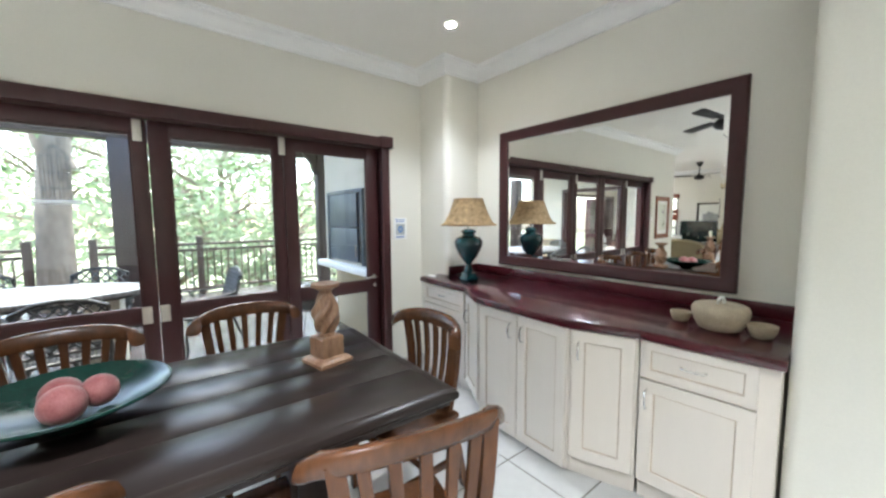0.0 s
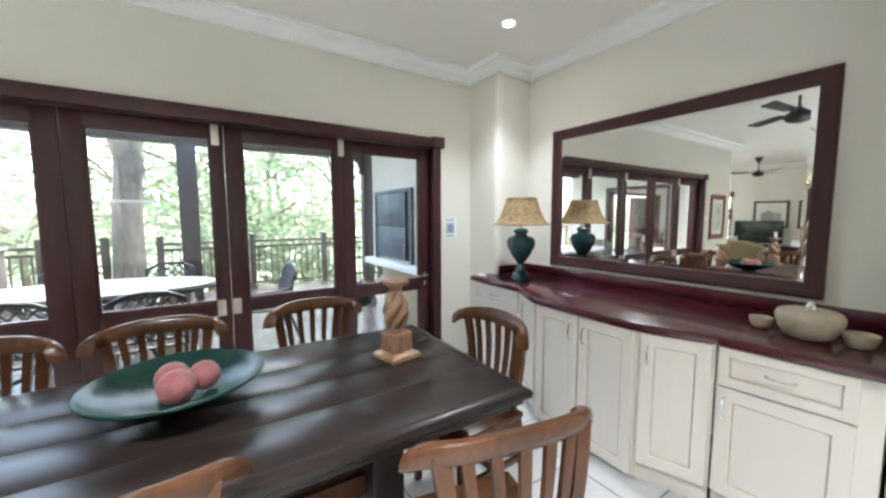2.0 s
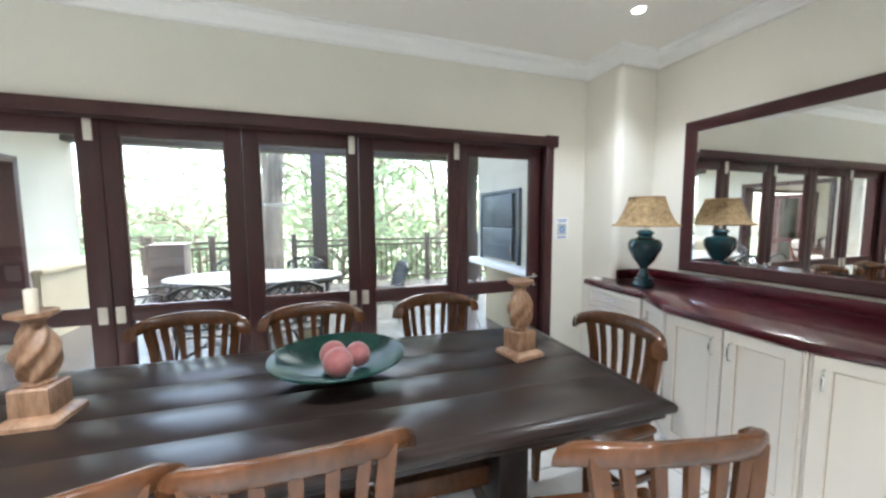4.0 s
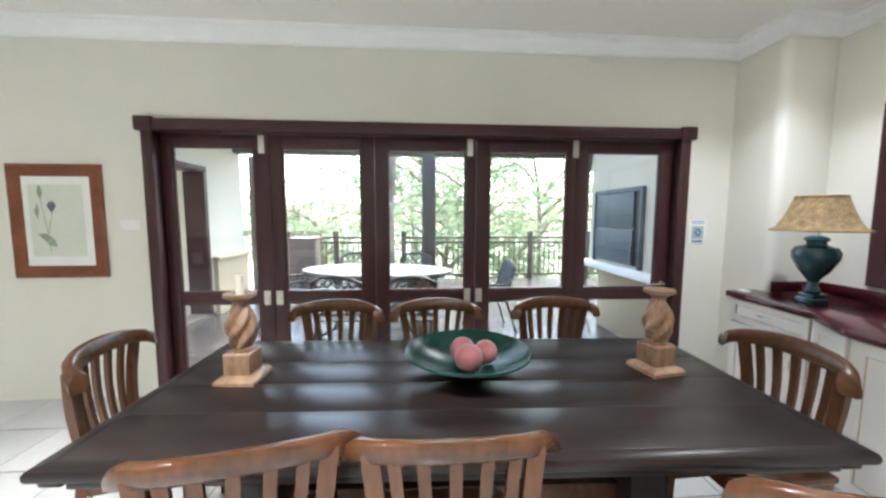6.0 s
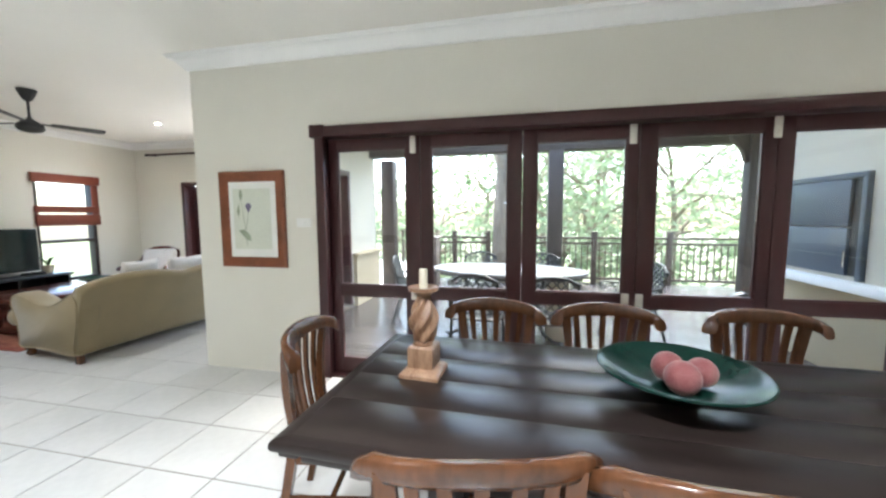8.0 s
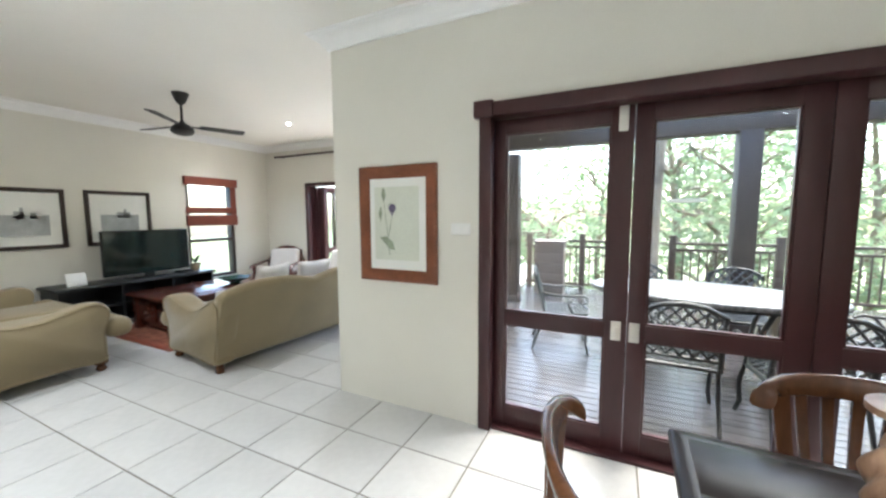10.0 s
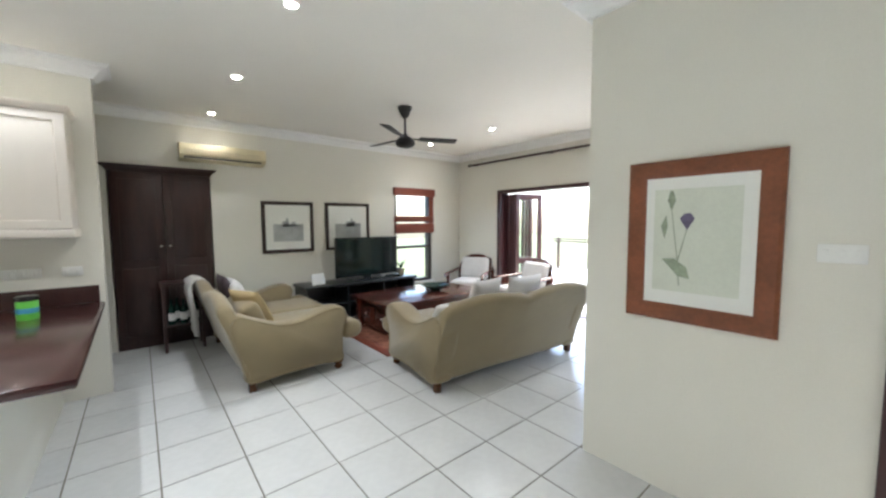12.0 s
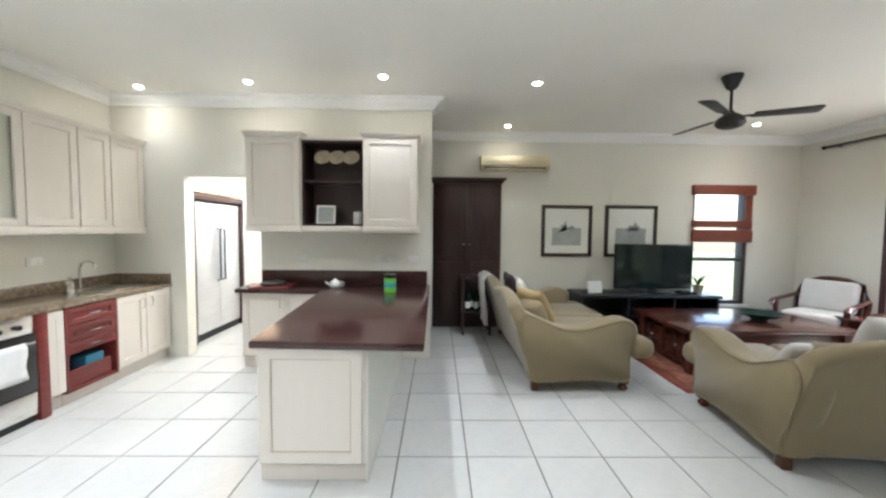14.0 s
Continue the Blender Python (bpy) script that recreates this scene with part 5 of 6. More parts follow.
def built_in_cupboard():
    c = thing("cupboard", "tall dark stained built-in double-door cupboard", "cupboard")
    part("body", B((-8.72, 0.70, 0), (-8.27, 1.72, 2.19), 0.004), DARKWOOD, c)
    part("crown_moulding", loft(bmesh.new(), [[(-8.28, 0.69, z), (-8.26 + o, 0.69 - o, z), (-8.26 + o, 1.73 + o, z), (-8.28, 1.73 + o, z)] for z, o in ((2.17, 0.0), (2.2, 0.02), (2.23, 0.055), (2.25, 0.06))]), DARKWOOD, c)
    for y0, y1, k in ((0.71, 1.205, 1.165), (1.215, 1.71, 1.255)):
        bm = bmesh.new()
        for z0, z1 in ((0.08, 2.16),):
            box(bm, (-8.27, y0, z0), (-8.25, y1, z1), 0.003)
        d = part("door", bm, DARKWOOD, c)
        for z0, z1 in ((0.16, 1.0), (1.10, 2.08)):
            part("field", B((-8.251, y0 + 0.07, z0), (-8.244, y1 - 0.07, z1), 0.006), DARKWOOD, d)
        part("knob", lathe(bmesh.new(), [(0.007, 0), (0.018, 0.014), (0.012, 0.026), (0.001, 0.03)], n=12), CHROME, d).matrix_local = pose(-8.25, k, 1.26, 0, 90, 0)
built_in_cupboard()
def bottle_table():
    t = thing("console_table", "small dark console table with bottles, by the cupboard", "table", at=pose(-7.98, 1.33, 0))
    part("top", B((-0.16, -0.22, 0.80), (0.16, 0.22, 0.83), 0.006), DARKWOOD, t)
    part("shelf", B((-0.14, -0.2, 0.3), (0.14, 0.2, 0.32)), DARKWOOD, t)
    for sx in (-1, 1):
        for sy in (-1, 1):
            part("leg", B((sx * 0.13 - 0.016, sy * 0.19 - 0.016, 0), (sx * 0.13 + 0.016, sy * 0.19 + 0.016, 0.8)), DARKWOOD, t)
    prof = [(0.036, 0), (0.037, 0.18), (0.030, 0.21), (0.014, 0.24), (0.014, 0.30), (0.016, 0.30)]
    for i, (x, y, z) in enumerate([(0.05, -0.12, 0.32), (0.06, 0.0, 0.32), (0.04, 0.12, 0.32), (-0.06, 0.06, 0.32), (-0.05, -0.06, 0.32)]):
        b = thing("bottle", "dark green glass wine bottle on the console shelf", "bottle", "wine bottles", pose(-7.98 + x, 1.33 + y, z))
        part("glass_body", lathe(bmesh.new(), prof, n=16), GREEN, b)
        part("label", lathe(bmesh.new(), [(0.0375, 0.05), (0.0378, 0.06), (0.0378, 0.13), (0.0375, 0.14)], n=16), MAT, b, "pale paper label")
bottle_table()


def picture(y0, y1, z0, z1, wall_x, label, drawn):
    """Framed print on a wall facing +x."""
    p = thing("framed_picture", label, "picture", "pair of framed prints")
    w = 0.05
    bm = B((wall_x, y0, z0), (wall_x + 0.03, y0 + w, z1), 0.004)
    box(bm, (wall_x, y1 - w, z0), (wall_x + 0.03, y1, z1), 0.004)
    box(bm, (wall_x, y0 + w, z0), (wall_x + 0.0295, y1 - w, z0 + w), 0.004)
    box(bm, (wall_x, y0 + w, z1 - w), (wall_x + 0.0295, y1 - w, z1), 0.004)
    part("frame", bm, PICDARK, p)
    part("mount", B((wall_x + 0.002, y0 + w, z0 + w), (wall_x + 0.014, y1 - w, z1 - w)), MAT, p)
    cy, cz, W, H = (y0 + y1) / 2, (z0 + z1) / 2, (y1 - y0), (z1 - z0)
    part("print", B((wall_x + 0.0145, cy - 0.29 * W, cz - 0.28 * H), (wall_x + 0.0165, cy + 0.29 * W, cz + 0.27 * H)), INKMID, p)
    part("print_sky", B((wall_x + 0.017, cy - 0.29 * W, cz + 0.02 * H), (wall_x + 0.0178, cy + 0.29 * W, cz + 0.27 * H)), MAT, p)
    bm = bmesh.new()
    for a, b, h in drawn:
        box(bm, (wall_x + 0.0182, cy + a * W, cz + 0.0 * H), (wall_x + 0.019, cy + b * W, cz + h * H))
    part("print_outline", bm, INKMID, p)
picture(2.34, 3.10, 1.09, 1.865, LWX, "dark framed grey landscape print on the living room wall", [(-0.29, 0.29, 0.06), (-0.12, 0.0, 0.12), (-0.05, -0.01, 0.18), (0.06, 0.14, 0.10)])
picture(3.30, 4.09, 1.09, 1.87, LWX, "dark framed grey landscape print behind the television", [(-0.29, 0.29, 0.06), (-0.05, 0.16, 0.11), (0.06, 0.1, 0.17)])


def air_conditioner():
    a = thing("air_conditioner", "cream wall-mounted air conditioner", "air conditioner")
    prof = [(0, 0.0), (0.14, 0.02), (0.19, 0.07), (0.2, 0.14), (0.18, 0.21), (0.0, 0.225)]
    part("case", loft(bmesh.new(), [[(LWX + o, y, 2.345 + z) for o, z in prof] for y in (1.39, 1.40, 2.38, 2.39)]), ACPLASTIC, a, sharp=30)
    part("outlet", B((LWX + 0.12, 1.44, 2.372), (LWX + 0.197, 2.33, 2.392), 0.004), BLACKMAT, a)
    part("flap", B((LWX + 0.15, 1.45, 2.362), (LWX + 0.2, 2.32, 2.369), 0.002), ACPLASTIC, a)
    for z in (2.44, 2.47):
        part("groove", B((LWX + 0.198, 1.44, z), (LWX + 0.2025, 2.33, z + 0.004)), GLAZE, a)
air_conditioner()


def ceiling_fan(at, turn, label):
    f = thing("ceiling_fan", label, "ceiling fan", "ceiling fans", at)
    part("canopy", lathe(bmesh.new(), [(0.02, -0.13), (0.045, -0.11), (0.085, -0.015), (0.085, 0.0)], n=20), BLACKMAT, f)
    part("rod", lathe(bmesh.new(), [(0.013, -0.36), (0.013, -0.1)], n=10), BLACKMAT, f)
    part("motor", lathe(bmesh.new(), [(0.05, -0.475), (0.095, -0.46), (0.12, -0.43), (0.105, -0.385), (0.07, -0.355), (0.03, -0.33), (0.02, -0.31)], n=24), BLACKMAT, f)
    for i in range(3):
        m = pose(0, 0, -0.365, 0, 0, turn + 120 * i) @ pose(0, 0, 0, -11, 0, 0)
        blade = prism(bmesh.new(), [(0.17, -0.05), (0.62, -0.065), (0.645, -0.05), (0.645, 0.05), (0.62, 0.065), (0.17, 0.05)], -0.004, 0.004, 0.002, m)
        b = part("blade", blade, BLACKMAT, f)
        part("blade_arm", B((0.09, -0.02, -0.008), (0.22, 0.02, -0.003), 0.002, m), BLACKMAT, b)
    return f
ceiling_fan(pose(-6.17, 3.46, CEIL), 67, "black three-blade ceiling fan in the living room")
ceiling_fan(pose(0.33, 1.32, CEIL), 128, "black three-blade ceiling fan above the dining table")


# ---- kitchen ----
KT = 0.85
def peninsula():
    poly = [(-4.76, 0.71), (-4.80, -0.265), (-6.475, -0.40), (-6.52, -1.30), (KWX, -1.31), (KWX, 0.69)]
    counter_top("kitchen_counter", "glossy dark maroon L-shaped kitchen counter", poly, KT - 0.038, KT, KCOUNTER, poly[:4])
    tagged(part("splashback", B((KWX, -1.20, KT + 0.001), (KWX + 0.025, 0.66, KT + 0.155), 0.004), KCOUNTER), "dark maroon upstand along the kitchen wall", "splashback")
    c = base_unit((-4.84, -0.245), (-4.84, 0.375), 2.06, 0.12, KT - 0.043, [(0.02, 0.60, 0.13, 0.80, None)], "cream panelled peninsula end cabinet")
    part("side_panel", B((0.621, 0.0, 0.0), (0.632, 2.06, KT - 0.044), 0.002), WALL, c)
    base_unit((-6.60, -1.27), (-6.50, -0.30), 0.3, 0.12, KT - 0.043, [(0.02, 0.48, 0.14, 0.80, (0.44, 0.7, True)), (0.49, 0.955, 0.14, 0.80, (0.53, 0.7, True))], "cream two-door kitchen base cabinet", glaze=KGLAZE)
peninsula()


def wall_cabinet(at, w, depth, h, label, doors):
    c = thing("wall_cabinet", label, "cabinet", "", at)
    part("body", B((0, 0.0015, 0), (w, depth, h), 0.002), CREAM, c)
    part("cornice", loft(bmesh.new(), [[(-o, -o - 0.02, z), (w + o, -o - 0.02, z), (w + o, depth, z), (-o, depth, z)] for z, o in ((h, 0.0), (h + 0.015, 0.008), (h + 0.035, 0.028), (h + 0.045, 0.03))]), CREAM, c)
    part("pelmet", B((-0.008, -0.028, -0.065), (w + 0.008, depth, -0.001), 0.006), CREAM, c)
    k = w / doors
    for i in range(doors):
        front_panel(c, i * k + 0.004, (i + 1) * k - 0.004, 0.006, h - 0.004, None, glaze=KGLAZE)
    return c


def display_cabinets():
    z0 = 1.505
    wall_cabinet(pose(-6.55, 0.008, z0, 0, 0, 90), 0.555, 0.37, 0.895, "cream wall cabinet with panelled door", 1)
    wall_cabinet(pose(-6.55, -1.175, z0, 0, 0, 90), 0.542, 0.37, 0.895, "cream wall cabinet with panelled door", 1)
    s = thing("open_shelf_unit", "dark red open display shelves between cabinets", "shelf", "", pose(-6.60, -0.629, z0, 0, 0, 90))
    w, h, d = 0.633, 0.875, 0.32
    part("back", B((0, d - 0.012, 0), (w, d, h)), DARKWOOD, s)
    for x in (0, w - 0.02):
        part("side", B((x, 0, 0), (x + 0.02, d, h)), DARKWOOD, s)
    for z in (0.0, 0.45, h - 0.02):
        part("shelf", B((0.02, 0.005, z), (w - 0.02, d, z + 0.02)), DARKWOOD, s)
    part("cornice", B((-0.005, -0.04, h), (w + 0.005, d, h + 0.03), 0.006), CREAM, s)
    part("pelmet", B((-0.005, -0.03, -0.065), (w + 0.005, d, -0.001), 0.006), CREAM, s)
    for i, y in enumerate((-0.15, -0.30, -0.45)):
        p = thing("display_plate", "pale decorated plate standing on the shelf", "plate", "display plates", pose(-6.72, y, z0 + 0.72, 0, 62, 0))
        part("dish", lathe(bmesh.new(), [(0.05, 0.0), (0.085, 0.012), (0.088, 0.016), (0.05, 0.008), (0.0, 0.006)], n=24), STONE, p)
    f = thing("photo_stand", "small pale blue framed picture on the shelf", "picture frame", "", pose(-6.70, -0.42, z0 + 0.02, 0, -10, 0))
    part("frame", B((-0.008, -0.10, 0), (0.008, 0.10, 0.20), 0.003), WHITE, f)
    part("print", B((0.0085, -0.08, 0.02), (0.0095, 0.08, 0.18)), INKMID, f)
    j = thing("mug", "white mug on the open shelf", "mug", "", pose(-6.70, -0.08, z0 + 0.02))
    part("cup", lathe(bmesh.new(), [(0.04, 0), (0.045, 0.01), (0.045, 0.13), (0.041, 0.13), (0.04, 0.02), (0.0, 0.015)], n=20), WHITE, j)
    part("handle", tube(bmesh.new(), [(0, 0.04, 0.10), (0, 0.08, 0.09), (0, 0.08, 0.05), (0, 0.04, 0.03)], 0.007), WHITE, j)
display_cabinets()


def socket(name, at, w, label, toggles=1):
    s = thing(name, label, "wall switch", "", at)
    part("plate", B((-w / 2, -0.01, -0.04), (w / 2, 0, 0.04), 0.004), WHITE, s)
    for i in range(toggles):
        x = -w / 2 + w * (i + 0.5) / toggles
        part("rocker", B((x - 0.01, -0.014, -0.016), (x + 0.01, -0.009, 0.016), 0.002), WHITE, s)
socket("light_switch", pose(-2.57, DWY - 0.001, 1.407), 0.145, "white plastic light switch plate beside the doors", 3)
for y, w in ((-0.75, 0.12), (0.12, 0.12), (0.25, 0.14), (0.50, 0.13)):
    socket("power_socket", pose(KWX + 0.001, y, 1.14, 0, 0, 90), w, "white double power socket above the counter", 2)
socket("power_socket", pose(-6.1, SY + 0.001, 1.15, 0, 0, 180), 0.14, "white double power socket above the counter", 2)


def counter_things():
    t = thing("serving_tray", "red tray holding a black griddle", "tray", "", pose(-6.70, -0.98, KT, 0, 0, 4))
    part("tray", B((-0.16, -0.2, 0), (0.16, 0.2, 0.018), 0.006), REDWOOD, t)
    part("griddle", lathe(bmesh.new(), [(0.13, 0.018), (0.135, 0.045), (0.12, 0.05), (0.0, 0.05)], n=24), BLACKMAT, t)
    c = thing("teapot", "small white china teapot on the counter", "teapot", "", pose(-6.62, -0.30, KT))
    part("body", lathe(bmesh.new(), [(0.03, 0), (0.055, 0.02), (0.06, 0.045), (0.045, 0.075), (0.02, 0.085), (0.012, 0.1), (0.0, 0.105)], n=20), WHITE, c)
    part("spout", tube(bmesh.new(), [(0, -0.05, 0.03), (0, -0.085, 0.05), (0, -0.10, 0.075)], 0.012, 8, taper=0.006), WHITE, c)
    part("handle", tube(bmesh.new(), [(0, 0.05, 0.065), (0, 0.09, 0.06), (0, 0.085, 0.03), (0, 0.05, 0.025)], 0.007), WHITE, c)
    g = thing("coffee_tin", "lime green tin with a black lid on the counter", "tin", "", pose(-6.45, 0.30, KT))
    part("can", lathe(bmesh.new(), [(0.058, 0), (0.06, 0.01), (0.06, 0.13), (0.058, 0.14)], n=24), LIME, g)
    part("lid", lathe(bmesh.new(), [(0.063, 0.14), (0.064, 0.165), (0.055, 0.172), (0.0, 0.172)], n=24), BLACK, g)
    part("band", lathe(bmesh.new(), [(0.0605, 0.05), (0.061, 0.052), (0.061, 0.085), (0.0605, 0.087)], n=24), BLUEBOX, g, "blue label band")
counter_things()


def kitchen_run():
    fy = -2.25
    tagged(part("granite_counter", B((KWX + 0.002, SY, KT - 0.04), (-3.6, fy + 0.03, KT), 0.006), GRANITE), "brown speckled granite kitchen counter with a sink", "countertop")
    bm = B((KWX + 0.002, SY, KT + 0.001), (-3.6, SY + 0.022, KT + 0.1), 0.003)
    box(bm, (KWX + 0.002, SY + 0.022, KT + 0.001), (KWX + 0.022, fy + 0.02, KT + 0.1), 0.003)
    tagged(part("splashback", bm, GRANITE), "brown granite upstand round the kitchen counter", "splashback")
    Z = KT - 0.041
    base_unit((-6.22, fy), (-6.90, fy), 0.55, 0.12, Z, [(0.005, 0.335, 0.13, 0.80, (0.29, 0.7, True)), (0.345, 0.675, 0.13, 0.80, (0.39, 0.7, True))], "cream two-door base cabinet under the sink", glaze=KGLAZE)
    d = thing("drawer_unit", "dark red drawers above an open basket shelf", "cabinet", "", pose(-5.74, fy, 0, 0, 0, 180))
    w = 0.477
    part("body", B((0, 0.30, 0.10), (w, 0.55, Z)), REDWOOD, d)
    for x in (0, w - 0.02):
        part("side", B((x, -0.02, 0.10), (x + 0.02, 0.3, Z), 0.002), REDWOOD, d)
    part("shelf", B((0.02, -0.015, 0.10), (w - 0.02, 0.3, 0.13)), REDWOOD, d)
    for z0, z1 in ((0.66, 0.80), (0.52, 0.65), (0.42, 0.51)):
        front_panel(d, 0.022, w - 0.022, z0, z1, (w / 2, (z0 + z1) / 2, False), REDWOOD, "drawer", DARKWOOD)
    part("plinth", B((0, 0.03, 0), (w, 0.55, 0.099)), CREAM, d)
    b = thing("basket", "red woven basket on the open shelf", "basket", "", pose(-5.97, -2.36, 0.13))
    for i in range(6):
        bm = bmesh.new()
        z = 0.012 + i * 0.024
        tube(bm, [(-0.19, -0.10, z), (0.19, -0.10, z), (0.19, 0.10, z), (-0.19, 0.10, z), (-0.19, -0.10, z)], 0.013, 6)
        part("band", bm, REDWOOD, b)
    part("base", B((-0.19, -0.1, 0), (0.19, 0.1, 0.008)), REDWOOD, b)
    x = thing("storage_box", "blue plastic box in the basket", "box", "", pose(-6.05, -2.36, 0.14))
    part("tub", B((-0.09, -0.07, 0), (0.09, 0.07, 0.2), 0.012), BLUEBOX, x)
    base_unit((-5.605, fy), (-5.735, fy), 0.55, 0.12, Z, [(0.003, 0.127, 0.13, 0.80, None)], "narrow cream kitchen filler cabinet", glaze=KGLAZE)
    p = thing("timber_pilaster", "dark red upright beside the oven", "trim panel")
    part("panel", B((-5.60, fy - 0.3, 0), (-5.525, fy + 0.035, Z), 0.003), REDWOOD, p)
    o = thing("oven", "stainless steel built-in oven with black glass door", "oven", "", pose(-4.925, fy + 0.02, 0, 0, 0, 180))
    w = 0.595
    part("cabinet", B((0, 0.02, 0.0), (w, 0.55, Z)), BLACKMAT, o)
    part("control_panel", B((0, -0.002, 0.68), (w, 0.02, Z - 0.002), 0.003), CHROME, o)
    for i in range(4):
        part("knob", lathe(bmesh.new(), [(0.02, 0), (0.018, 0.02), (0.001, 0.022)], n=14), BLACK, o).matrix_local = pose(0.12 + 0.12 * i, -0.002, 0.74, 90)
    part("door", B((0, -0.012, 0.24), (w, 0.02, 0.67), 0.004), BLACK, o)
    part("handle", tube(bmesh.new(), [(0.05, -0.012, 0.62), (0.05, -0.05, 0.62), (w - 0.05, -0.05, 0.62), (w - 0.05, -0.012, 0.62)], 0.009), CHROME, o)
    part("warming_drawer", B((0, -0.006, 0.06), (w, 0.02, 0.23), 0.004), CHROME, o)
    t = thing("kitchen_towel", "white towel hanging from the oven handle", "towel")
    m = pose(-4.925, fy + 0.02, 0, 0, 0, 180)
    rings = [[(0.28 + 0.012 * math.sin(k * 1.3) + u, -0.062 + 0.006 * math.sin(u * 40 + k), 0.635 - 0.045 * k) for u in (0.0, 0.04, 0.08, 0.12, 0.16, 0.20)] + [(0.28 + u, -0.05 + 0.004 * math.sin(u * 40), 0.632 - 0.045 * k) for u in (0.20, 0.16, 0.12, 0.08, 0.04, 0.0)] for k in range(7)]
    bm = loft(bmesh.new(), rings)
    bm.transform(m)
    part("cloth", bm, TOWEL, t, sharp=180)
    base_unit((-3.70, fy), (-4.92, fy), 0.55, 0.12, Z, [(0.005, 0.595, 0.13, 0.80, None), (0.605, 1.2, 0.13, 0.80, None)], "cream two-door kitchen base cabinet", glaze=KGLAZE)
    for x, cw in ((-5.731, 0.432), (-6.167, 0.326), (-6.497, 0.40)):
        wall_cabinet(pose(x, -2.5, 1.47, 0, 0, 180), cw, 0.34, 0.90, "cream wall cabinet above the kitchen counter", 1)
    g = thing("glazed_cabinet", "cream wall cabinet with a glass door", "cabinet", "", pose(-5.18, -2.5, 1.47, 0, 0, 180))
    part("body", B((0, 0.02, 0), (0.545, 0.34, 0.90)), CREAM, g)
    bm = B((0, -0.02, 0), (0.06, 0, 0.90), 0.002)
    box(bm, (0.485, -0.02, 0), (0.545, 0, 0.90), 0.002)
    box(bm, (0.06, -0.02, 0), (0.485, 0, 0.06), 0.002)
    box(bm, (0.06, -0.02, 0.84), (0.485, 0, 0.90), 0.002)
    dd = part("door", bm, CREAM, g)
    part("glass_pane", B((0.06, -0.012, 0.06), (0.485, -0.008, 0.84)), GLASS, dd)
    part("cornice", B((-0.01, -0.04, 0.90), (0.555, 0.34, 0.94), 0.006), CREAM, g)
    part("pelmet", B((-0.008, -0.028, -0.065), (0.553, 0.34, -0.001), 0.006), CREAM, g)
    s = thing("kitchen_sink", "steel drop-in sink with a curved tap", "sink", "", pose(-6.45, -2.55, KT))
    bm = bmesh.new()
    rim = [(-0.25, -0.2), (0.25, -0.2), (0.25, 0.2), (-0.25, 0.2)]
    loft(bm, [[(x * k, y * k, z) for x, y in rim] for k, z in ((1.0, 0.001), (1.0, 0.006), (0.92, 0.006), (0.90, -0.02), (0.8, -0.028))])
    part("basin", bm, CHROME, s)
    part("tap", tube(bmesh.new(), [(0.0, -0.24, 0.0), (0.0, -0.24, 0.2), (0.0, -0.22, 0.26), (0.0, -0.15, 0.28), (0.0, -0.09, 0.25), (0.0, -0.085, 0.2)], 0.012, 10), CHROME, s)
    k = thing("soap_bottle", "small steel soap dispenser by the sink", "dispenser", "", pose(-6.18, -2.62, KT))
    part("flask", lathe(bmesh.new(), [(0.035, 0), (0.035, 0.1), (0.012, 0.12), (0.012, 0.15), (0.02, 0.155)], n=16), CHROME, k)
kitchen_run()


def pantry_things():
    f = thing("fridge", "tall double-door stainless steel fridge in the pantry", "fridge", "", pose(-7.36, -2.27, 0.0, 0, 0, 180))
    w = 1.0
    part("body", B((0, 0.03, 0.06), (w, 0.55, 1.80), 0.006), BLACKMAT, f)
    for i, x0 in enumerate((0.004, w / 2 + 0.003)):
        d = part("door", B((x0, -0.03, 0.10), (x0 + w / 2 - 0.007, 0.03, 1.795), 0.01), STEEL, f)
        hx = w / 2 - 0.05 if i == 0 else w / 2 + 0.05
        part("bar_handle", tube(bmesh.new(), [(hx, -0.03, 0.75), (hx, -0.075, 0.76), (hx, -0.075, 1.45), (hx, -0.03, 1.46)], 0.014), SHUTTER, d, "long dark steel bar handle")
    part("grille", B((0, 0.0, 0.0), (w, 0.04, 0.09), 0.004), BLACKMAT, f)
    s = thing("fridge_surround", "dark wooden surround round the fridge", "surround")
    bm = B((-7.35, -2.84, 0), (-7.30, -2.22, 1.90), 0.004)
    box(bm, (-8.45, -2.84, 0), (-8.40, -2.22, 1.90), 0.004)
    box(bm, (-8.40, -2.84, 1.82), (-7.35, -2.22, 1.90), 0.004)
    part("carcass", bm, DARKWOOD, s)
    t = thing("overhead_cabinet", "pale wooden cabinet panels above the fridge", "cabinet")
    for i in range(4):
        x = -7.30 - 0.29 * i
        part("door", B((x - 0.285, -2.84, 1.92), (x, -2.24, 2.6), 0.005), PALEWOOD, t)
pantry_things()


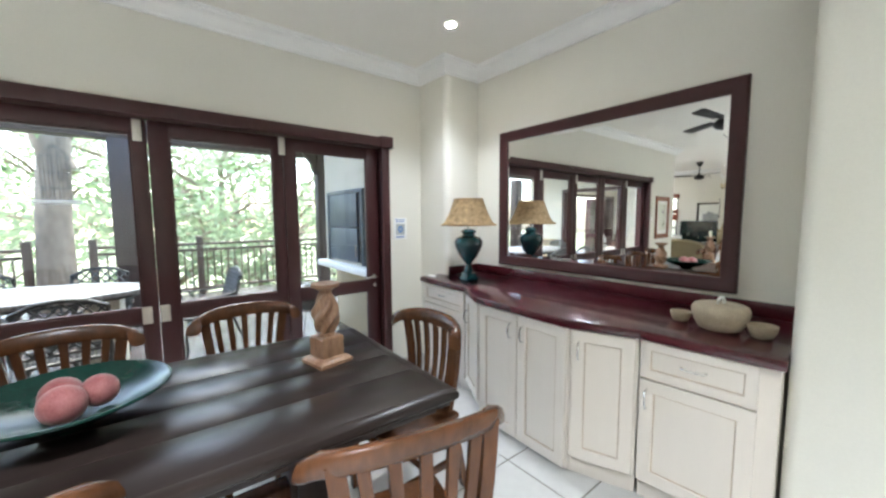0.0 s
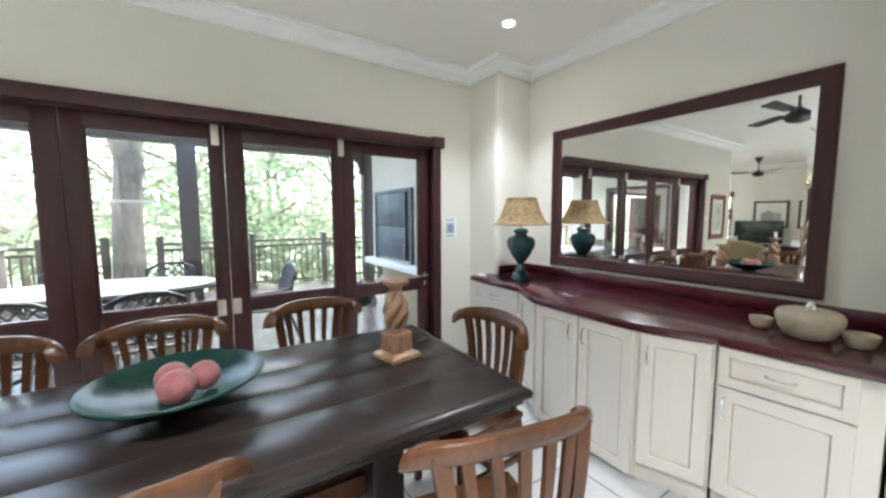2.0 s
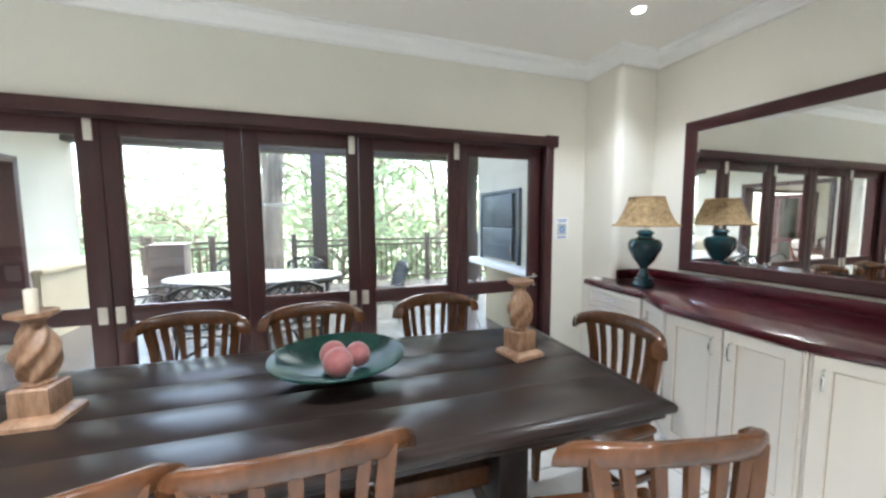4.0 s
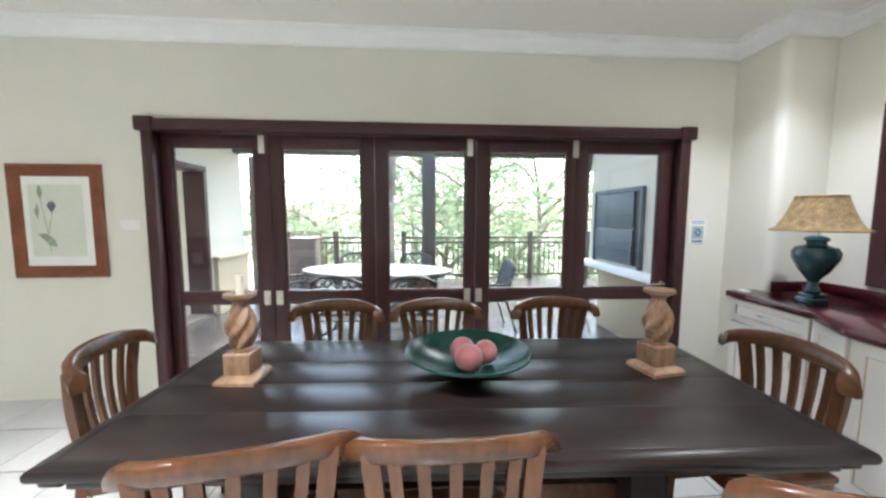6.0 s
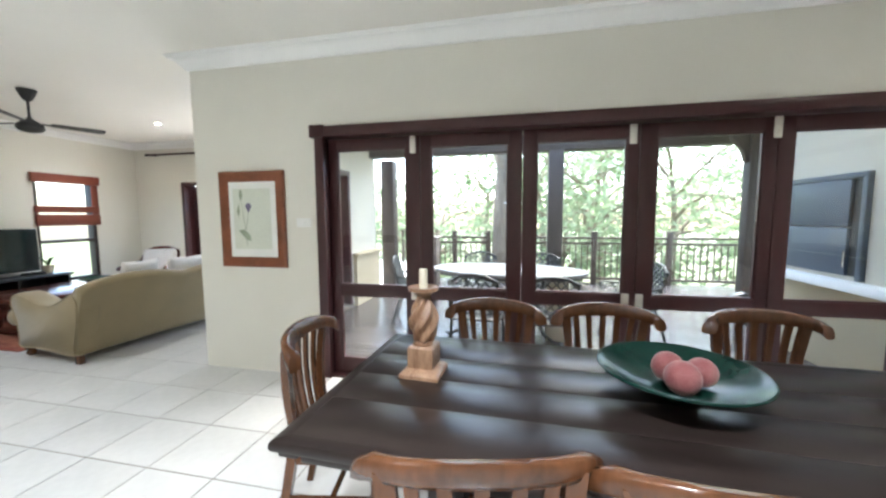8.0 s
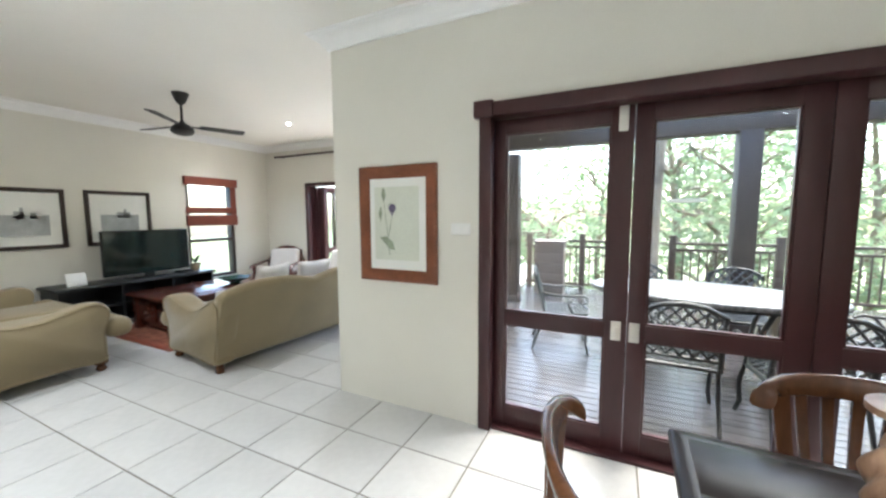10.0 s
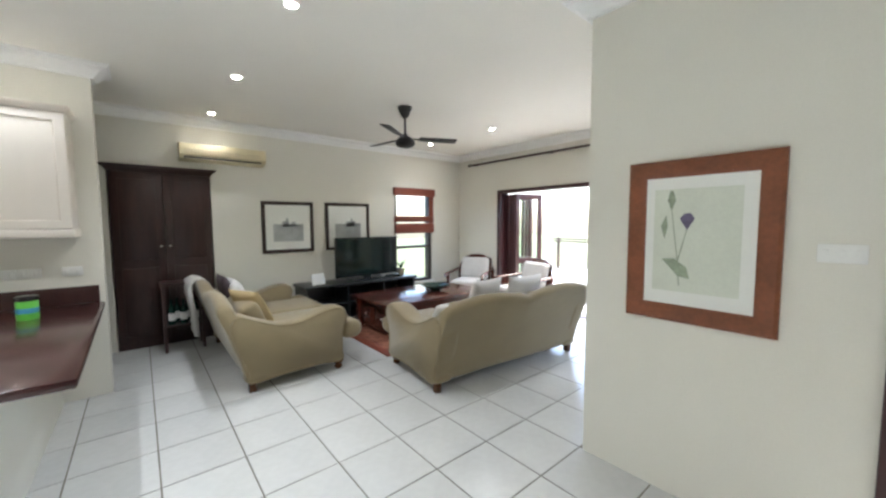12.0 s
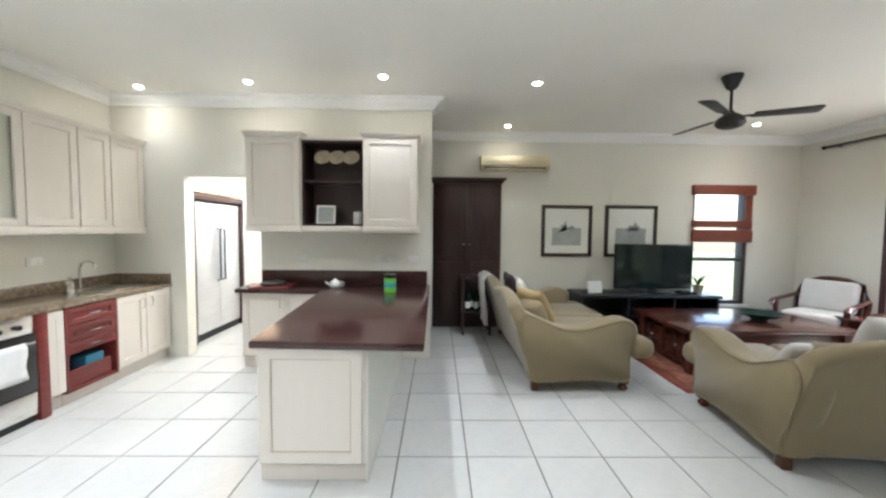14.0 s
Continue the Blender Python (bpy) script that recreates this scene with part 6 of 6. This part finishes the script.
# ---- dining room things ----
def fruit_bowl():
    b = thing("serving_bowl", "wide dark green glazed bowl on a low foot", "bowl", "", pose(-0.09, 1.76, 0.7675))
    prof = [(0.07, 0), (0.075, 0.006), (0.062, 0.018), (0.08, 0.026), (0.15, 0.045), (0.23, 0.085), (0.272, 0.116), (0.281, 0.118), (0.284, 0.112), (0.276, 0.106)]
    inner = [(0.268, 0.110), (0.22, 0.082), (0.14, 0.05), (0.06, 0.037), (0.0, 0.034)]
    part("dish", lathe(bmesh.new(), prof[:8] + inner, n=56), GREEN, b, sharp=70)
    part("rim", lathe(bmesh.new(), [(0.268, 0.1105), (0.276, 0.1205), (0.284, 0.1185), (0.285, 0.112), (0.28, 0.1085)], n=56, cap=False), GREEN, b, sharp=180)
    for x, y, z, r in ((0.005, -0.035, 0.098, 0.062), (-0.01, 0.06, 0.10, 0.058), (0.09, 0.02, 0.102, 0.054)):
        s = thing("decorative_ball", "frosted red beaded ball lying in the bowl", "ball", "balls in the bowl", pose(-0.09 + x - 0.01, 1.76 + y - 0.02, 0.7675 + z))
        bm = bmesh.new()
        bmesh.ops.create_icosphere(bm, subdivisions=4, radius=r)
        for v in bm.verts:
            v.co *= 1 + 0.012 * noise.noise(v.co * 90)
        part("bead_shell", bm, REDBALL, s, sharp=180)
fruit_bowl()


def candlestick(at, candle, label):
    c = thing("candlestick", label, "candlestick", "wooden candlesticks", at)
    part("base", loft(bmesh.new(), [[(dx * w, dy * w, z) for dx, dy in ((-1, -1), (1, -1), (1, 1), (-1, 1))] for z, w in ((0, 0.086), (0.016, 0.086), (0.03, 0.072), (0.036, 0.054))]), CANDLEWOOD, c)
    part("block", loft(bmesh.new(), [[(dx * w, dy * w, z) for dx, dy in ((-1, -1), (1, -1), (1, 1), (-1, 1))] for z, w in ((0.034, 0.052), (0.04, 0.056), (0.125, 0.056), (0.132, 0.05))]), CANDLEWOOD, c)
    rings = []
    for i in range(37):
        f = i / 36
        r = 0.03 + 0.036 * math.sin(math.pi * (0.12 + 0.8 * f)) ** 1.5 - 0.012 * f
        rings.append([((r + 0.0085 * math.cos(5 * (a - f * 2.6))) * math.cos(a), (r + 0.0085 * math.cos(5 * (a - f * 2.6))) * math.sin(a), 0.15 + 0.19 * f) for a in [2 * math.pi * j / 40 for j in range(40)]])
    part("collar", lathe(bmesh.new(), [(0.04, 0.13), (0.045, 0.138), (0.03, 0.148), (0.034, 0.155)], n=28), CANDLEWOOD, c)
    part("twisted_stem", loft(bmesh.new(), rings), CANDLEWOOD, c, sharp=180)
    part("cup", lathe(bmesh.new(), [(0.03, 0.338), (0.03, 0.35), (0.045, 0.362), (0.066, 0.372), (0.066, 0.386), (0.055, 0.386), (0.02, 0.38), (0.0, 0.378)], n=32), CANDLEWOOD, c)
    if candle:
        part("candle", lathe(bmesh.new(), [(0.018, 0.378), (0.018, 0.46), (0.012, 0.464), (0.0, 0.46)], n=18), WAX, c, "short cream candle stub")
        part("wick", tube(bmesh.new(), [(0, 0, 0.458), (0.001, 0, 0.47)], 0.0015, 5), BLACKMAT, c)
candlestick(pose(-1.09, 1.78, 0.7675, 0, 0, -4), True, "carved twisted wooden candlestick with a candle stub")
candlestick(pose(0.80, 1.75, 0.7675, 0, 0, 12), False, "carved twisted wooden candlestick without a candle")


def table_lamp():
    l = thing("table_lamp", "teal ceramic urn lamp with woven straw shade", "lamp", "", pose(2.36, 2.42, 0.903) @ Matrix.Scale(1.12, 4))
    bm = B((-0.055, -0.055, 0), (0.055, 0.055, 0.035), 0.006)
    box(bm, (-0.045, -0.045, 0.034), (0.045, 0.045, 0.06), 0.005)
    part("plinth", bm, TEAL, l)
    part("urn", lathe(bmesh.new(), [(0.035, 0.058), (0.042, 0.075), (0.028, 0.10), (0.024, 0.13), (0.04, 0.155), (0.075, 0.20), (0.108, 0.27), (0.112, 0.31), (0.095, 0.34), (0.05, 0.355), (0.045, 0.37), (0.062, 0.385), (0.05, 0.40), (0.02, 0.41)], n=36), TEAL, l)
    part("stem", lathe(bmesh.new(), [(0.012, 0.40), (0.012, 0.52)], n=10), LATCH, l)
    rings = []
    for i in range(13):
        f = i / 12
        rr = 0.218 - 0.105 * f ** 0.6
        z = 0.44 + 0.20 * f
        rings.append([((rr + 0.003 * math.sin(26 * a + 3 * i)) * math.cos(a), (rr + 0.003 * math.sin(26 * a + 3 * i)) * math.sin(a), z + (0.006 * math.sin(20 * a) if i == 0 else 0)) for a in [2 * math.pi * j / 80 for j in range(80)]])
    part("shade", loft(bmesh.new(), rings, cap=False), WEAVE, l, "woven straw lampshade", sharp=180)
    for r, z in ((0.220, 0.442), (0.115, 0.64)):
        part("shade_binding", loft(bmesh.new(), [[((r + 0.004 * math.cos(b)) * math.cos(a), (r + 0.004 * math.cos(b)) * math.sin(a), z + 0.006 * math.sin(b)) for b in (0, 1.57, 3.14, 4.71)] for a in [2 * math.pi * j / 48 for j in range(48)]], loop=True), WEAVE, l)
table_lamp()


def stoneware():
    p = thing("stone_pot", "round beige stoneware pot with a lid", "pot", "", pose(2.34, 0.565, 0.903) @ Matrix.Scale(0.76, 4))
    part("pot", lathe(bmesh.new(), [(0.085, 0), (0.115, 0.012), (0.142, 0.06), (0.157, 0.11), (0.158, 0.135), (0.148, 0.158), (0.13, 0.168), (0.118, 0.166), (0.112, 0.15)], n=44), STONE, p)
    part("lid", lathe(bmesh.new(), [(0.11, 0.152), (0.115, 0.164), (0.06, 0.172), (0.0, 0.174)], n=36), STONE, p)
    part("loop_handle", tube(bmesh.new(), [(-0.03, 0.01, 0.17), (-0.034, 0.006, 0.195), (-0.01, 0, 0.213), (0.022, -0.006, 0.208), (0.036, -0.01, 0.188), (0.03, -0.012, 0.17)], 0.010), WHITE, p, "white loop knob")
    for x, y, r in ((2.37, 0.745, 0.048), (2.33, 0.40, 0.056)):
        b = thing("stone_bowl", "small beige stoneware bowl beside the pot", "bowl", "small stoneware bowls", pose(x, y, 0.903))
        part("dish", lathe(bmesh.new(), [(0.52 * r, 0), (0.74 * r, 0.12 * r), (0.95 * r, 0.62 * r), (1.04 * r, 1.02 * r), (1.02 * r, 1.08 * r), (0.95 * r, 1.06 * r), (0.82 * r, 0.7 * r), (0.5 * r, 0.3 * r), (0, 0.25 * r)], n=32), STONE, b)
stoneware()


def flower_picture():
    p = thing("framed_picture", "brown framed botanical flower print on the wall", "picture")
    y = DWY - 0.001
    x0, x1, z0, z1 = -3.425, -2.748, 0.998, 1.872
    rings = [[(cx + sx * o, y - h, cz + sz * o) for o, h in [(0, 0), (0, 0.022), (0.015, 0.03), (0.06, 0.024), (0.085, 0.016), (0.092, 0.012), (0.092, 0)]] for cx, cz, sx, sz in ((x0, z0, 1, 1), (x1, z0, -1, 1), (x1, z1, -1, -1), (x0, z1, 1, -1))]
    part("frame", loft(bmesh.new(), rings, loop=True), PICWOOD, p, sharp=30)
    part("mount", B((x0 + 0.09, y - 0.008, z0 + 0.09), (x1 - 0.09, y - 0.001, z1 - 0.09)), MAT, p)
    part("print", B((x0 + 0.135, y - 0.0095, z0 + 0.165), (x1 - 0.15, y - 0.0085, z1 - 0.155)), PRINT, p)
    cx = x0 + 0.24
    def q(name, pts, mat):
        bm = bmesh.new()
        bm.faces.new([bm.verts.new((cx + a, y - 0.0102, z0 + b)) for a, b in pts])
        r = bmesh.ops.extrude_face_region(bm, geom=bm.faces[:])
        bmesh.ops.translate(bm, verts=[v for v in r["geom"] if isinstance(v, bmesh.types.BMVert)], vec=(0, -0.0006, 0))
        part(name, bm, mat, p)
    q("flower", [(0.02, 0.56), (0.055, 0.50), (0.09, 0.56), (0.07, 0.59), (0.04, 0.585)], INKBLUE)
    q("bud", [(-0.04, 0.66), (-0.02, 0.60), (0.0, 0.66), (-0.015, 0.71), (-0.03, 0.71)], INKGREEN)
    q("leaf_a", [(-0.06, 0.34), (0.02, 0.25), (0.075, 0.24), (0.06, 0.30), (0.0, 0.345)], INKGREEN)
    q("leaf_b", [(-0.07, 0.52), (-0.05, 0.45), (-0.035, 0.52), (-0.045, 0.58)], INKGREEN)
    q("stem", [(0.052, 0.50), (0.056, 0.50), (0.02, 0.33), (0.03, 0.2), (0.025, 0.2), (0.013, 0.33)], INKGREEN)
    q("stem_b", [(-0.02, 0.6), (-0.016, 0.6), (0.018, 0.34), (0.013, 0.34)], INKGREEN)
flower_picture()


def notice():
    n = thing("wall_sign", "small white notice with a blue picture", "sign")
    y = DWY - 0.001
    part("card", B((2.06, y - 0.004, 1.245), (2.215, y, 1.46), 0.001), WHITE, n)
    part("picture_patch", B((2.085, y - 0.0055, 1.29), (2.19, y - 0.0045, 1.40)), INKMID, n)
    bm = bmesh.new()
    for i in range(6):
        a = i * 1.05
        box(bm, (2.128 + 0.022 * math.cos(a), y - 0.0065, 1.335 + 0.026 * math.sin(a)), (2.15 + 0.022 * math.cos(a), y - 0.0058, 1.357 + 0.026 * math.sin(a)))
    part("emblem", bm, SIGNBLUE, n)
    for i, w in enumerate((0.12, 0.10)):
        part("text_bar", B((2.1375 - w / 2, y - 0.005, 1.437 - i * 0.018), (2.1375 + w / 2, y - 0.0043, 1.445 - i * 0.018)), SIGNBLUE, n)
    part("text_bar", B((2.09, y - 0.005, 1.262), (2.185, y - 0.0043, 1.275)), SIGNBLUE, n)
notice()
k = thing("remote_card", "small white object on the sideboard end", "remote")
part("case", B((2.20, 2.74, 0.903), (2.245, 2.83, 0.915), 0.003), WHITE, k)


# ---- floor tiles ----
def floor_tiles():
    px, py = 0.457, 0.446
    ox, oy = -4.175, 2.32
    bm = B((-px / 2 + 0.0042, -py / 2 + 0.0042, -0.008), (px / 2 - 0.0042, py / 2 - 0.0042, 0.0), 0.0015, seg=1)
    first = part("tile", bm, TILE, FLOOR)
    me = first.data
    far = bmesh.new()
    used = 0
    for i in range(-11, 17):
        for j in range(-13, 10):
            x, y = ox + (i + 0.5) * px, oy + (j + 0.5) * py
            inside = (-9.15 < x < 2.9 and -2.95 < y < 3.32) or (-8.5 < x < -3.6 and 3.3 <= y < 6.4)
            if not inside:
                continue
            if -8.3 < x < 2.2 and y > -1.0 and not (x > -3.9 and y < 0.2) and used < 300:
                ob = first if used == 0 else new("tile", me)
                ob.parent = FLOOR
                ob.location = (x, y, 0)
                used += 1
            else:
                box(far, (x - px / 2 + 0.0042, y - py / 2 + 0.0042, -0.008), (x + px / 2 - 0.0042, y + py / 2 - 0.0042, 0.0))
    tagged(part("far_tiles", far, TILE, FLOOR), kind="stuff")
floor_tiles()
